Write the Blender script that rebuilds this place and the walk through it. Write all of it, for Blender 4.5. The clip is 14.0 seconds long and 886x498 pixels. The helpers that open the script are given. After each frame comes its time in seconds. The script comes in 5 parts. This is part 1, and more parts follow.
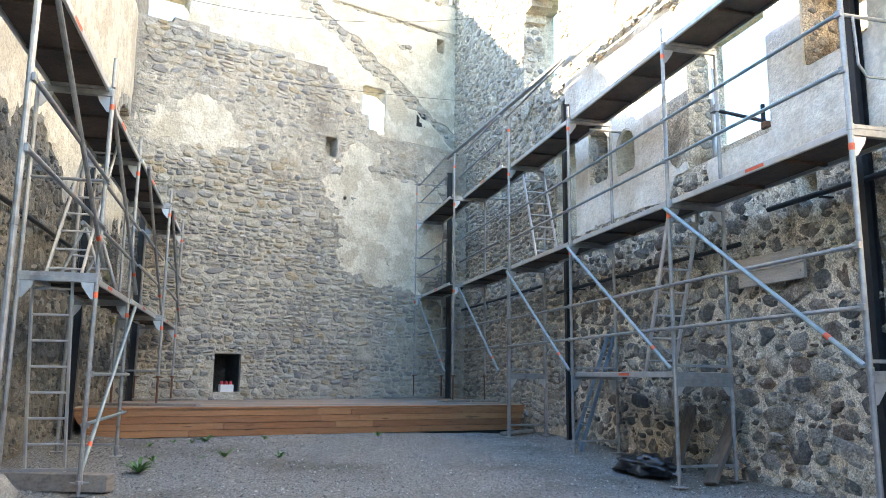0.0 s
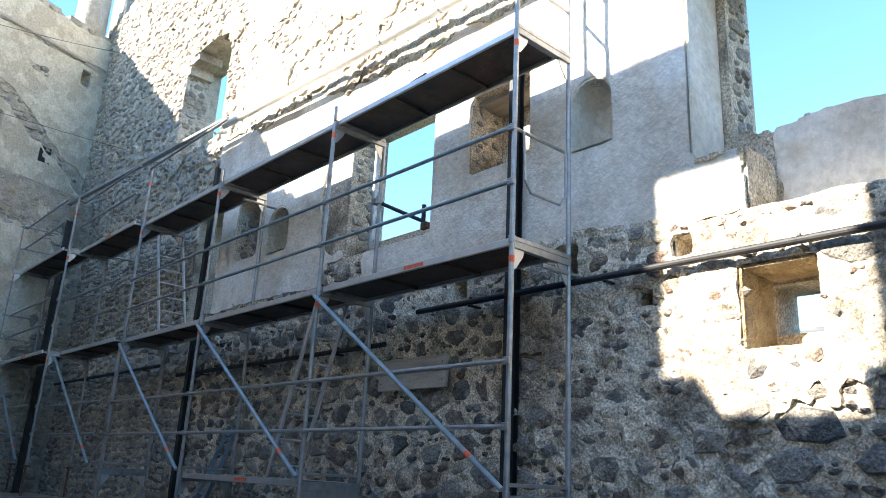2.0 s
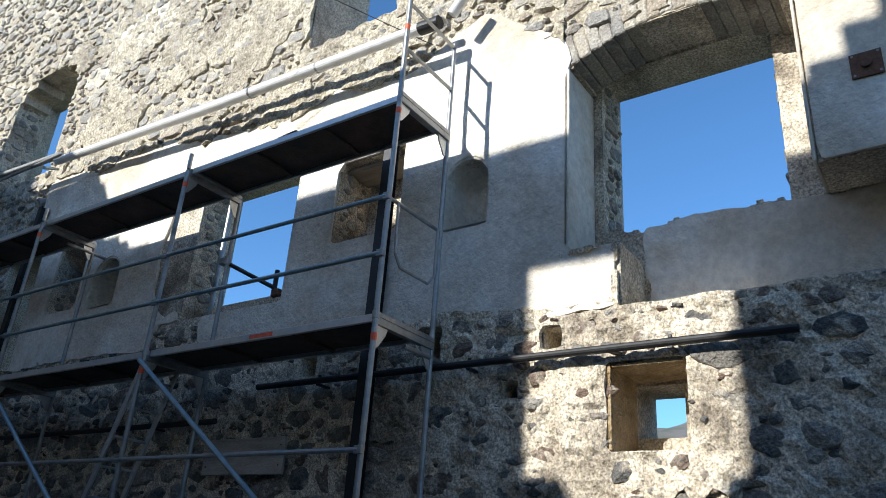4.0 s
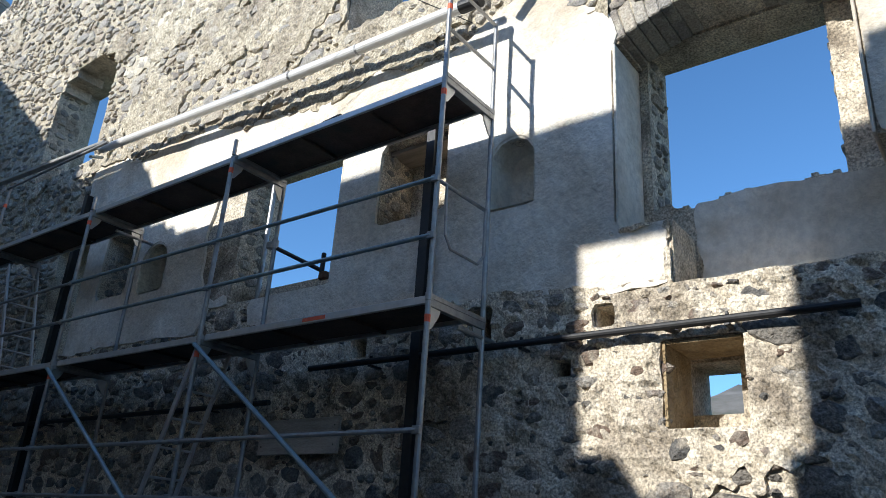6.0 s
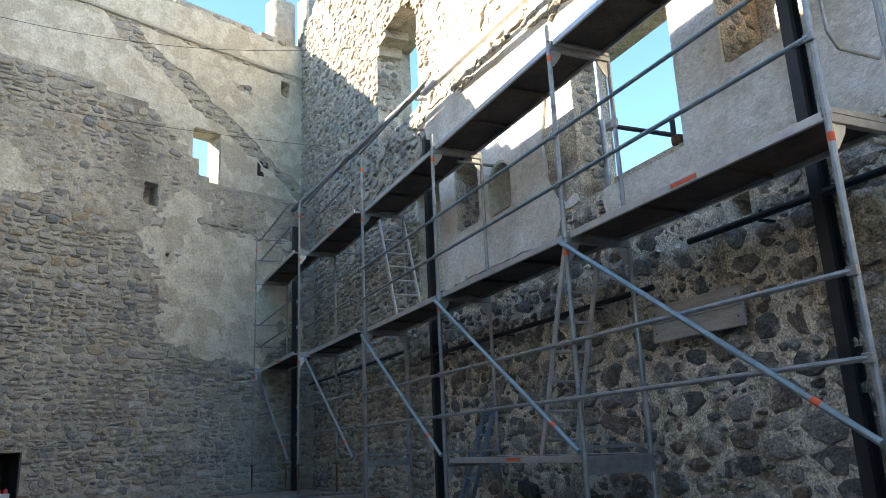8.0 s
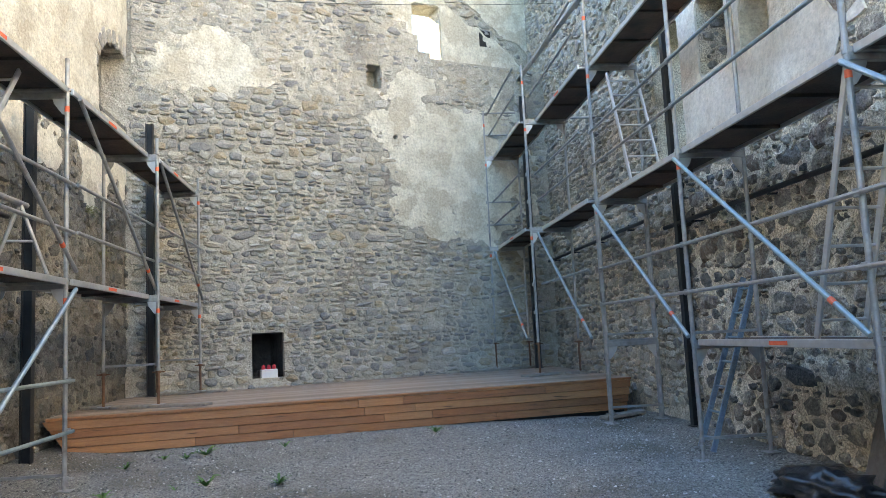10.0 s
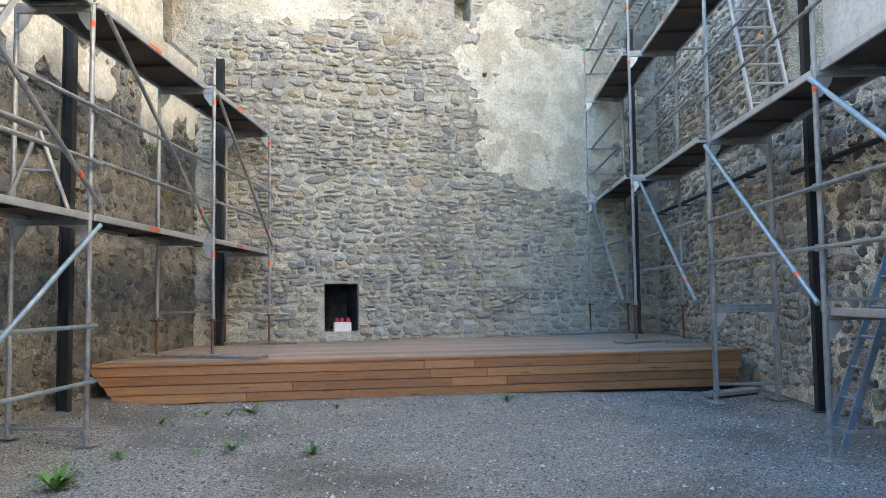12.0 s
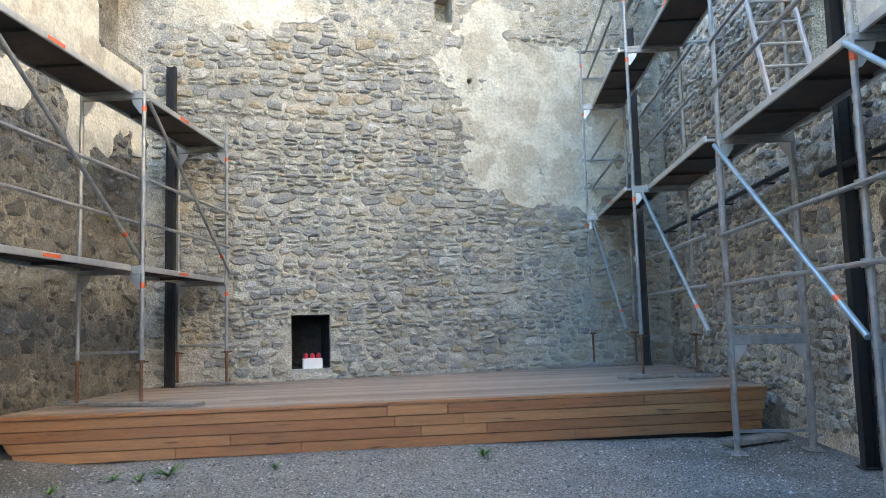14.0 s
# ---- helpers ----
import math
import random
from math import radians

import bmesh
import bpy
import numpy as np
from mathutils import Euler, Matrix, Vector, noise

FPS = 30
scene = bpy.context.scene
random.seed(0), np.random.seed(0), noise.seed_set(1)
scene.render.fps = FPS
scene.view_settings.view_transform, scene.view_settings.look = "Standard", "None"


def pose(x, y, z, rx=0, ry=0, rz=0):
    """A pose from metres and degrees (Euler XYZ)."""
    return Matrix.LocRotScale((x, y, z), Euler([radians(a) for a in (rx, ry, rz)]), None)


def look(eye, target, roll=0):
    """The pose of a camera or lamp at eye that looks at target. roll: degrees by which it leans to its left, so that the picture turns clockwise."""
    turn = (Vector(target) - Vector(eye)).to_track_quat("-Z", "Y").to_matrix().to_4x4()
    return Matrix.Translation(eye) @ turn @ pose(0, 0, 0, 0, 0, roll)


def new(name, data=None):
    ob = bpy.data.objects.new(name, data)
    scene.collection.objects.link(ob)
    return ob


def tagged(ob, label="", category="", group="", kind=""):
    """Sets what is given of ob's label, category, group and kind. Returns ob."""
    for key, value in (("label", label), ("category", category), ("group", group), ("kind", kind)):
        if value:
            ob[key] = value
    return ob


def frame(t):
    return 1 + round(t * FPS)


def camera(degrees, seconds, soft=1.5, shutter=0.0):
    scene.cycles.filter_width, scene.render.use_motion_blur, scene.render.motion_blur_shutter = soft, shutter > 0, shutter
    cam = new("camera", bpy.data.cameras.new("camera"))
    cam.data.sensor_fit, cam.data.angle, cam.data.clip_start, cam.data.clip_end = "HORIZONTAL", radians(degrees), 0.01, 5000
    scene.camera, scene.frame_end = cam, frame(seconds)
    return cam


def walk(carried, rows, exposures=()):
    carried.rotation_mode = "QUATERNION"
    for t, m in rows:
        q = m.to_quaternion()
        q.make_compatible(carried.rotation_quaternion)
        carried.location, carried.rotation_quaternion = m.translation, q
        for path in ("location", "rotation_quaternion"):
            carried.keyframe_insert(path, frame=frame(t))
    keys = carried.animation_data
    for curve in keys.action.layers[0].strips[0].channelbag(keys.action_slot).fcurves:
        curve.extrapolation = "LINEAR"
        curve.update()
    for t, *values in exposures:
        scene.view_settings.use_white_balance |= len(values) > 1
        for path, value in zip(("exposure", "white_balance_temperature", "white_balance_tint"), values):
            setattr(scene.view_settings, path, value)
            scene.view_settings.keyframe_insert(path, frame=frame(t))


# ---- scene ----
cam = camera(60.7, 14.0, soft=0.75)
PATH = [
    (0, (0.783, 1.094, 1.177), (1.268, 3.005, 1.511), 0.6),
    (0.5, (0.892, 1.367, 1.228), (1.53, 3.224, 1.609), 0.7),
    (1, (1.031, 1.628, 1.298), (1.854, 3.396, 1.741), 3.1),
    (1.5, (1.131, 1.876, 1.343), (2.234, 3.458, 1.873), 2.5),
    (2, (1.194, 2.068, 1.361), (2.466, 3.498, 1.94), 2.9),
    (2.5, (1.365, 2.222, 1.422), (2.715, 3.56, 2.045), 3.1),
    (3, (1.415, 2.371, 1.428), (2.847, 3.587, 2.115), 4.2),
    (3.2, (1.433, 2.427, 1.436), (2.9, 3.584, 2.15), 4.4),
    (5.3, (1.329, 2.567, 1.481), (2.806, 3.622, 2.32), 4.1),
    (5.5, (1.314, 2.582, 1.483), (2.784, 3.676, 2.284), 4.0),
    (6, (1.283, 2.636, 1.482), (2.741, 3.789, 2.22), 3.9),
    (6.5, (1.253, 2.689, 1.473), (2.626, 3.963, 2.173), 0.6),
    (7, (1.296, 2.776, 1.446), (2.516, 4.231, 2.072), -1.7),
    (7.2, (1.393, 2.806, 1.422), (2.5, 4.354, 2.036), -1.1),
    (7.5, (1.535, 2.978, 1.396), (2.513, 4.615, 1.999), -2.2),
    (8, (1.553, 3.268, 1.374), (2.386, 5.013, 1.885), -2.6),
    (8.5, (1.592, 3.512, 1.384), (2.332, 5.321, 1.808), -4.9),
    (9, (1.76, 3.758, 1.465), (2.333, 5.635, 1.849), -5.6),
    (9.2, (1.824, 3.853, 1.468), (2.322, 5.755, 1.835), -5.2),
    (11.3, (2.559, 4.966, 1.39), (2.524, 6.965, 1.414), -0.2),
    (11.5, (2.566, 5.122, 1.423), (2.531, 7.12, 1.511), -0.1),
    (12, (2.662, 5.47, 1.398), (2.583, 7.465, 1.523), -0.7),
    (12.5, (2.825, 5.815, 1.432), (2.635, 7.798, 1.618), -1.3),
    (13, (2.895, 6.226, 1.441), (2.703, 8.205, 1.654), -1.3),
    (13.5, (2.989, 6.564, 1.422), (2.886, 8.549, 1.642), -1.7),
    (14, (3.153, 6.934, 1.462), (3.034, 8.921, 1.656), -1.6),
]
EXPOSURES = [(0.0, 3.6, 7850, 11), (0.5, 3.5, 7850, 11), (1.0, 3.35, 7750, 11), (1.5, 3.05, 7450, 10), (2.0, 2.4, 6950, 9), (2.5, 1.75, 6450, 8), (3.0, 1.25, 6150, 7), (5.5, 0.6, 6150, 8), (6.5, 0.7, 6250, 8), (7.0, 1.15, 6650, 9), (7.5, 1.65, 7250, 10), (8.0, 2.3, 7650, 10), (8.5, 2.85, 7850, 10), (9.0, 3.2, 8050, 10), (11.5, 3.7, 7950, 11), (14.0, 3.8, 7950, 11)]
walk(cam, [(t, look(eye, target, roll)) for t, eye, target, roll in PATH], EXPOSURES)

# ---- sky and sun ----
SUN_WAY = Vector((1.0, -0.35, -0.5)).normalized()
world = bpy.data.worlds.new("world")
scene.world = world
world.use_nodes = True
wn = world.node_tree.nodes
sky = wn.new("ShaderNodeTexSky")
sky.sky_type, sky.sun_disc = "NISHITA", False
sky.sun_elevation = math.asin(-SUN_WAY.z)
sky.sun_rotation = math.atan2(-SUN_WAY.x, -SUN_WAY.y)
sky.altitude, sky.air_density, sky.dust_density, sky.ozone_density = 1800, 1.0, 1.0, 4.0
deep = wn.new("ShaderNodeHueSaturation")
deep.inputs["Hue"].default_value, deep.inputs["Saturation"].default_value = 0.497, 1.09
world.node_tree.links.new(sky.outputs[0], deep.inputs["Color"])
world.node_tree.links.new(deep.outputs[0], wn["Background"].inputs[0])
wn["Background"].inputs[1].default_value = 0.15
sun = new("sun", bpy.data.lights.new("sun", "SUN"))
sun.data.energy, sun.data.angle, sun.data.color = 4.2, radians(0.53), (1.0, 0.95, 0.87)
sun.matrix_world = look(Vector((0, 0, 30)), Vector((0, 0, 30)) + SUN_WAY)


# ---- materials ----
def material(name, stops, scale=6.0, rough=0.85, metal=0.0, bump=0.3, bump_scale=40.0, random_mix=0.0, stain=None, stain_scale=0.7, stain_cut=(0.5, 0.65), stretch=(1, 1, 1), coarse=0.0, speckle=0.0, speckle_scale=45.0):
    """Noise through a colour ramp, a second scale of stains, two scales of relief; random_mix varies piece by piece."""
    m = bpy.data.materials.new(name)
    m.use_nodes = True
    n, l = m.node_tree.nodes, m.node_tree.links
    bsdf = n["Principled BSDF"]
    bsdf.inputs["Roughness"].default_value, bsdf.inputs["Metallic"].default_value = rough, metal
    geo = n.new("ShaderNodeNewGeometry")
    mapping = n.new("ShaderNodeMapping")
    mapping.inputs["Scale"].default_value = stretch
    l.new(geo.outputs["Position"], mapping.inputs["Vector"])
    tex = n.new("ShaderNodeTexNoise")
    tex.inputs["Scale"].default_value, tex.inputs["Detail"].default_value, tex.inputs["Roughness"].default_value = scale, 6, 0.65
    l.new(mapping.outputs[0], tex.inputs["Vector"])
    value = tex.outputs["Fac"]
    if random_mix:
        info = n.new("ShaderNodeObjectInfo")
        add = n.new("ShaderNodeMath")
        add.operation = "ADD"
        l.new(info.outputs["Random"], add.inputs[0])
        l.new(geo.outputs["Random Per Island"], add.inputs[1])
        fract = n.new("ShaderNodeMath")
        fract.operation = "FRACT"
        l.new(add.outputs[0], fract.inputs[0])
        mix = n.new("ShaderNodeMix")
        mix.inputs[0].default_value = random_mix
        l.new(value, mix.inputs[2])
        l.new(fract.outputs[0], mix.inputs[3])
        value = mix.outputs[0]
    ramp = n.new("ShaderNodeValToRGB")
    while len(ramp.color_ramp.elements) < len(stops):
        ramp.color_ramp.elements.new(0.5)
    for e, (p, c) in zip(ramp.color_ramp.elements, stops):
        e.position, e.color = p, (*c, 1)
    l.new(value, ramp.inputs[0])
    colour = ramp.outputs[0]
    if stain:
        st = n.new("ShaderNodeTexNoise")
        st.inputs["Scale"].default_value, st.inputs["Detail"].default_value = stain_scale, 7
        l.new(mapping.outputs[0], st.inputs["Vector"])
        rng = n.new("ShaderNodeMapRange")
        rng.inputs[1].default_value, rng.inputs[2].default_value = stain_cut
        l.new(st.outputs["Fac"], rng.inputs[0])
        mx = n.new("ShaderNodeMix")
        mx.data_type = "RGBA"
        l.new(rng.outputs[0], mx.inputs[0])
        l.new(colour, mx.inputs[6])
        mx.inputs[7].default_value = (*stain, 1)
        colour = mx.outputs[2]
    if speckle:
        sp = n.new("ShaderNodeTexNoise")
        sp.inputs["Scale"].default_value, sp.inputs["Detail"].default_value, sp.inputs["Roughness"].default_value = speckle_scale, 8, 0.75
        l.new(mapping.outputs[0], sp.inputs["Vector"])
        sr = n.new("ShaderNodeMapRange")
        sr.inputs[1].default_value, sr.inputs[2].default_value, sr.inputs[3].default_value, sr.inputs[4].default_value = 0.37, 0.63, 1 - speckle, 1 + speckle
        l.new(sp.outputs["Fac"], sr.inputs[0])
        sm = n.new("ShaderNodeVectorMath")
        sm.operation = "SCALE"
        l.new(colour, sm.inputs[0])
        l.new(sr.outputs[0], sm.inputs["Scale"])
        colour = sm.outputs[0]
    l.new(colour, bsdf.inputs["Base Color"])
    if bump:
        bt = n.new("ShaderNodeTexNoise")
        bt.inputs["Scale"].default_value, bt.inputs["Detail"].default_value = bump_scale, 5
        l.new(mapping.outputs[0], bt.inputs["Vector"])
        b1 = n.new("ShaderNodeBump")
        b1.inputs["Strength"].default_value, b1.inputs["Distance"].default_value = bump, 0.03
        l.new(bt.outputs["Fac"], b1.inputs["Height"])
        normal = b1.outputs[0]
        if coarse:
            ct = n.new("ShaderNodeTexNoise")
            ct.inputs["Scale"].default_value, ct.inputs["Detail"].default_value = bump_scale / 5, 4
            l.new(mapping.outputs[0], ct.inputs["Vector"])
            b2 = n.new("ShaderNodeBump")
            b2.inputs["Strength"].default_value, b2.inputs["Distance"].default_value = coarse, 0.10
            l.new(ct.outputs["Fac"], b2.inputs["Height"])
            l.new(b1.outputs[0], b2.inputs["Normal"])
            normal = b2.outputs[0]
        l.new(normal, bsdf.inputs["Normal"])
    return m


STONE_BACK = material("back wall stone", [(0.03, (0.09, 0.09, 0.092)), (0.13, (0.22, 0.215, 0.205)), (0.4, (0.335, 0.315, 0.278)), (0.58, (0.42, 0.388, 0.32)), (0.68, (0.36, 0.285, 0.185)), (0.78, (0.41, 0.38, 0.33)), (0.95, (0.55, 0.53, 0.49))], 9, 0.88, bump=0.7, random_mix=0.72, stain=(0.43, 0.395, 0.33), stain_scale=4.5, stain_cut=(0.55, 0.68), speckle=0.42, coarse=0.3)
STONE_LEFT = material("dark left wall stone", [(0.05, (0.07, 0.068, 0.064)), (0.3, (0.13, 0.125, 0.112)), (0.6, (0.20, 0.185, 0.155)), (0.9, (0.28, 0.26, 0.22))], 9, 0.85, bump=0.7, random_mix=0.6, stain=(0.20, 0.18, 0.14), stain_scale=4.5, stain_cut=(0.5, 0.66), speckle=0.4, coarse=0.3)
STONE_RIGHT = material("right wall stone", [(0.05, (0.055, 0.054, 0.053)), (0.18, (0.11, 0.105, 0.098)), (0.34, (0.20, 0.18, 0.155)), (0.5, (0.30, 0.275, 0.24)), (0.62, (0.16, 0.105, 0.075)), (0.74, (0.25, 0.22, 0.18)), (0.95, (0.46, 0.43, 0.375))], 11, 0.82, bump=0.9, random_mix=0.66, stain=(0.47, 0.41, 0.325), stain_scale=5.5, stain_cut=(0.53, 0.66), speckle=0.5, coarse=0.5)
STONE_UPPER = material("upper wall stone", [(0.05, (0.19, 0.18, 0.17)), (0.25, (0.31, 0.29, 0.26)), (0.45, (0.44, 0.40, 0.335)), (0.62, (0.37, 0.31, 0.235)), (0.78, (0.25, 0.225, 0.20)), (0.95, (0.57, 0.53, 0.455))], 9, 0.88, bump=0.7, random_mix=0.72, stain=(0.46, 0.425, 0.35), stain_scale=5, stain_cut=(0.50, 0.66), speckle=0.38, coarse=0.3)
MORTAR_BACK = material("grey lime mortar", [(0.25, (0.31, 0.275, 0.22)), (0.5, (0.45, 0.41, 0.335)), (0.8, (0.59, 0.545, 0.46))], 5, 0.95, bump=1.0, bump_scale=26, coarse=0.9, stain=(0.24, 0.215, 0.18), stain_scale=0.8, stain_cut=(0.5, 0.72), speckle=0.4)
MORTAR_RIGHT = material("beige lime mortar", [(0.25, (0.39, 0.325, 0.24)), (0.5, (0.60, 0.52, 0.405)), (0.8, (0.75, 0.675, 0.55))], 5, 0.95, bump=1.0, bump_scale=18, coarse=1.0, stain=(0.22, 0.18, 0.135), stain_scale=1.6, stain_cut=(0.5, 0.68), speckle=0.62, speckle_scale=48)
PLASTER_RIGHT = material("old white plaster", [(0.3, (0.62, 0.54, 0.43)), (0.45, (0.78, 0.72, 0.62)), (0.7, (0.85, 0.81, 0.74))], 1.8, 0.9, bump=0.5, bump_scale=30, coarse=0.35, stain=(0.58, 0.49, 0.38), stain_scale=0.8, stain_cut=(0.46, 0.68), speckle=0.14, speckle_scale=14)
MORTAR_UPPER = material("pale sandy mortar", [(0.25, (0.30, 0.255, 0.185)), (0.5, (0.46, 0.405, 0.305)), (0.8, (0.60, 0.535, 0.42))], 5, 0.95, bump=1.0, bump_scale=18, coarse=1.0, stain=(0.27, 0.23, 0.175), stain_scale=1.2, stain_cut=(0.5, 0.7), speckle=0.6, speckle_scale=26)
MORTAR_LEFT = material("dark mottled mortar", [(0.25, (0.13, 0.115, 0.09)), (0.5, (0.23, 0.21, 0.17)), (0.8, (0.36, 0.335, 0.28))], 4, 0.95, bump=1.0, bump_scale=22, coarse=1.0, stain=(0.12, 0.105, 0.085), stain_scale=0.7, stain_cut=(0.48, 0.64), speckle=0.42, speckle_scale=32)
PLASTER_BACK = material("cream lime plaster", [(0.3, (0.47, 0.425, 0.33)), (0.5, (0.62, 0.57, 0.46)), (0.75, (0.73, 0.68, 0.575))], 3.2, 0.92, bump=0.7, bump_scale=26, coarse=0.6, stain=(0.50, 0.445, 0.345), stain_scale=1.8, stain_cut=(0.52, 0.57), speckle=0.2, speckle_scale=22)
# near-black colour that stands for the shade deep in the wall niche
NICHE_DARK = material("near-black niche shade", [(0.3, (0.016, 0.015, 0.014)), (0.7, (0.05, 0.046, 0.042))], 6, 0.95, bump=0.8, bump_scale=20, coarse=0.6)
OCHRE = material("ochre plaster", [(0.3, (0.34, 0.235, 0.115)), (0.7, (0.52, 0.40, 0.24))], 5, 0.9, bump=0.9, coarse=1.0, stain=(0.22, 0.15, 0.08), stain_scale=3, stain_cut=(0.5, 0.7), speckle=0.25)
GRAVEL = material("grey gravel", [(0.3, (0.13, 0.124, 0.11)), (0.5, (0.24, 0.23, 0.205)), (0.72, (0.40, 0.38, 0.345))], 34, 0.95, bump=1.0, bump_scale=60, coarse=0.35, stain=(0.145, 0.13, 0.105), stain_scale=0.5, stain_cut=(0.5, 0.66), speckle=0.75, speckle_scale=55)
PEBBLE = material("gravel stones", [(0.1, (0.07, 0.07, 0.07)), (0.5, (0.19, 0.185, 0.175)), (0.85, (0.32, 0.31, 0.29)), (0.95, (0.58, 0.56, 0.53))], 30, 0.9, bump=0.2, random_mix=0.9)
WOOD_OLD = material("old brown board", [(0.25, (0.075, 0.058, 0.045)), (0.5, (0.135, 0.105, 0.08)), (0.8, (0.20, 0.165, 0.13))], 4, 0.85, bump=0.4, stretch=(5, 5, 0.7), speckle=0.25)
STEEL = material("galvanised steel", [(0.3, (0.27, 0.27, 0.265)), (0.7, (0.42, 0.42, 0.415))], 12, 0.45, 0.65, bump=0.08, stain=(0.22, 0.205, 0.19), stain_scale=5, stain_cut=(0.58, 0.72))
BLUE_STEEL = material("blue galvanised tube", [(0.3, (0.23, 0.285, 0.295)), (0.7, (0.35, 0.42, 0.43))], 9, 0.45, 0.6, bump=0.06)
BLUE_PAINT = material("blue paint", [(0.3, (0.12, 0.18, 0.235)), (0.7, (0.19, 0.265, 0.32))], 12, 0.5, bump=0.1, speckle=0.2)
ALUMINIUM = material("aluminium", [(0.3, (0.48, 0.48, 0.475)), (0.7, (0.62, 0.62, 0.61))], 10, 0.4, 0.7, bump=0.06)
DECK_BOARD = material("dark plywood deck", [(0.3, (0.045, 0.03, 0.024)), (0.7, (0.12, 0.08, 0.062))], 6, 0.7, bump=0.2, speckle=0.3, stain=(0.035, 0.03, 0.027), stain_scale=3)
BLACK_STEEL = material("black painted steel", [(0.3, (0.012, 0.012, 0.014)), (0.7, (0.028, 0.027, 0.027))], 8, 0.5, 0.2, bump=0.1)
RUST = material("rusty jack", [(0.3, (0.11, 0.05, 0.03)), (0.7, (0.22, 0.11, 0.06))], 25, 0.8, 0.2, bump=0.3)
RED_TAG = material("orange red paint", [(0.3, (0.75, 0.10, 0.04)), (0.7, (0.9, 0.17, 0.07))], 20, 0.6, bump=0.05)
WOOD_FRONT = material("larch boards", [(0.2, (0.20, 0.082, 0.036)), (0.42, (0.29, 0.122, 0.052)), (0.6, (0.36, 0.165, 0.072)), (0.85, (0.46, 0.23, 0.10))], 5, 0.6, bump=0.15, stretch=(0.5, 0.5, 7), random_mix=0.36, stain=(0.11, 0.05, 0.025), stain_scale=3.4, stain_cut=(0.64, 0.70), speckle=0.18, speckle_scale=30)
WOOD_DECK = material("weathered stage boards", [(0.25, (0.22, 0.155, 0.115)), (0.5, (0.33, 0.245, 0.19)), (0.8, (0.42, 0.33, 0.265))], 4, 0.7, bump=0.2, stretch=(1.2, 9, 1), random_mix=0.4)
WOOD_GREY = material("grey weathered board", [(0.25, (0.16, 0.135, 0.115)), (0.5, (0.27, 0.235, 0.20)), (0.8, (0.36, 0.32, 0.28))], 4, 0.85, bump=0.3, stretch=(5, 0.6, 6))
WOOD_PALE = material("pale weathered board", [(0.25, (0.30, 0.26, 0.215)), (0.5, (0.42, 0.375, 0.32)), (0.8, (0.52, 0.475, 0.41))], 4, 0.85, bump=0.3, stretch=(5, 0.6, 6), speckle=0.2)
LEAF = material("weed leaf", [(0.3, (0.05, 0.13, 0.025)), (0.7, (0.11, 0.24, 0.05))], 20, 0.6, bump=0.1, random_mix=0.5)
DRY_GRASS = material("dry grass tuft", [(0.3, (0.10, 0.12, 0.03)), (0.7, (0.24, 0.21, 0.09))], 20, 0.8, bump=0.1, random_mix=0.5)
BAG = material("black plastic sheet", [(0.3, (0.010, 0.010, 0.012)), (0.7, (0.022, 0.022, 0.024))], 10, 0.28, bump=0.5, bump_scale=14)
WHITE_PVC = material("white plastic pipe", [(0.3, (0.60, 0.59, 0.57)), (0.7, (0.72, 0.71, 0.69))], 5, 0.45, bump=0.2, bump_scale=18)
WHITE_BOX = material("white plastic box", [(0.3, (0.66, 0.65, 0.63)), (0.7, (0.76, 0.75, 0.74))], 8, 0.5, bump=0.05)
RED_CAP = material("red plastic cap", [(0.3, (0.55, 0.03, 0.05)), (0.7, (0.68, 0.05, 0.07))], 10, 0.4, bump=0.05)
CABLE = material("dark cable", [(0.3, (0.03, 0.03, 0.03)), (0.7, (0.05, 0.05, 0.05))], 10, 0.6, bump=0.05)
ROCK = material("mountain rock and grass", [(0.3, (0.07, 0.09, 0.05)), (0.5, (0.14, 0.13, 0.11)), (0.8, (0.25, 0.23, 0.21))], 0.012, 0.95, bump=0)
FIELD = material("outer ground", [(0.3, (0.06, 0.08, 0.03)), (0.7, (0.13, 0.13, 0.07))], 0.3, 0.95, bump=0.3, bump_scale=3)

# ---- builders ----
rng = random.Random(7)


def mesh_object(name, verts, faces, mat, parent=None, label="", smooth=False):
    me = bpy.data.meshes.new(name)
    me.from_pydata([tuple(v) for v in verts], [], faces)
    if smooth:
        me.polygons.foreach_set("use_smooth", [True] * len(me.polygons))
    me.materials.append(mat)
    ob = new(name, me)
    if parent:
        ob.parent = parent
    if label:
        ob["label"] = label
    return ob


def part(name, bm, mat, parent=None, label="", smooth=False):
    bmesh.ops.recalc_face_normals(bm, faces=bm.faces)
    me = bpy.data.meshes.new(name)
    bm.to_mesh(me)
    bm.free()
    if smooth:
        me.polygons.foreach_set("use_smooth", [True] * len(me.polygons))
    me.materials.append(mat)
    ob = new(name, me)
    if parent:
        ob.parent = parent
    if label:
        ob["label"] = label
    return ob


def thing(name, label, category, at=(0, 0, 0), group="", kind=""):
    ob = new(name)
    ob.location = at
    return tagged(ob, label, category, group, kind)


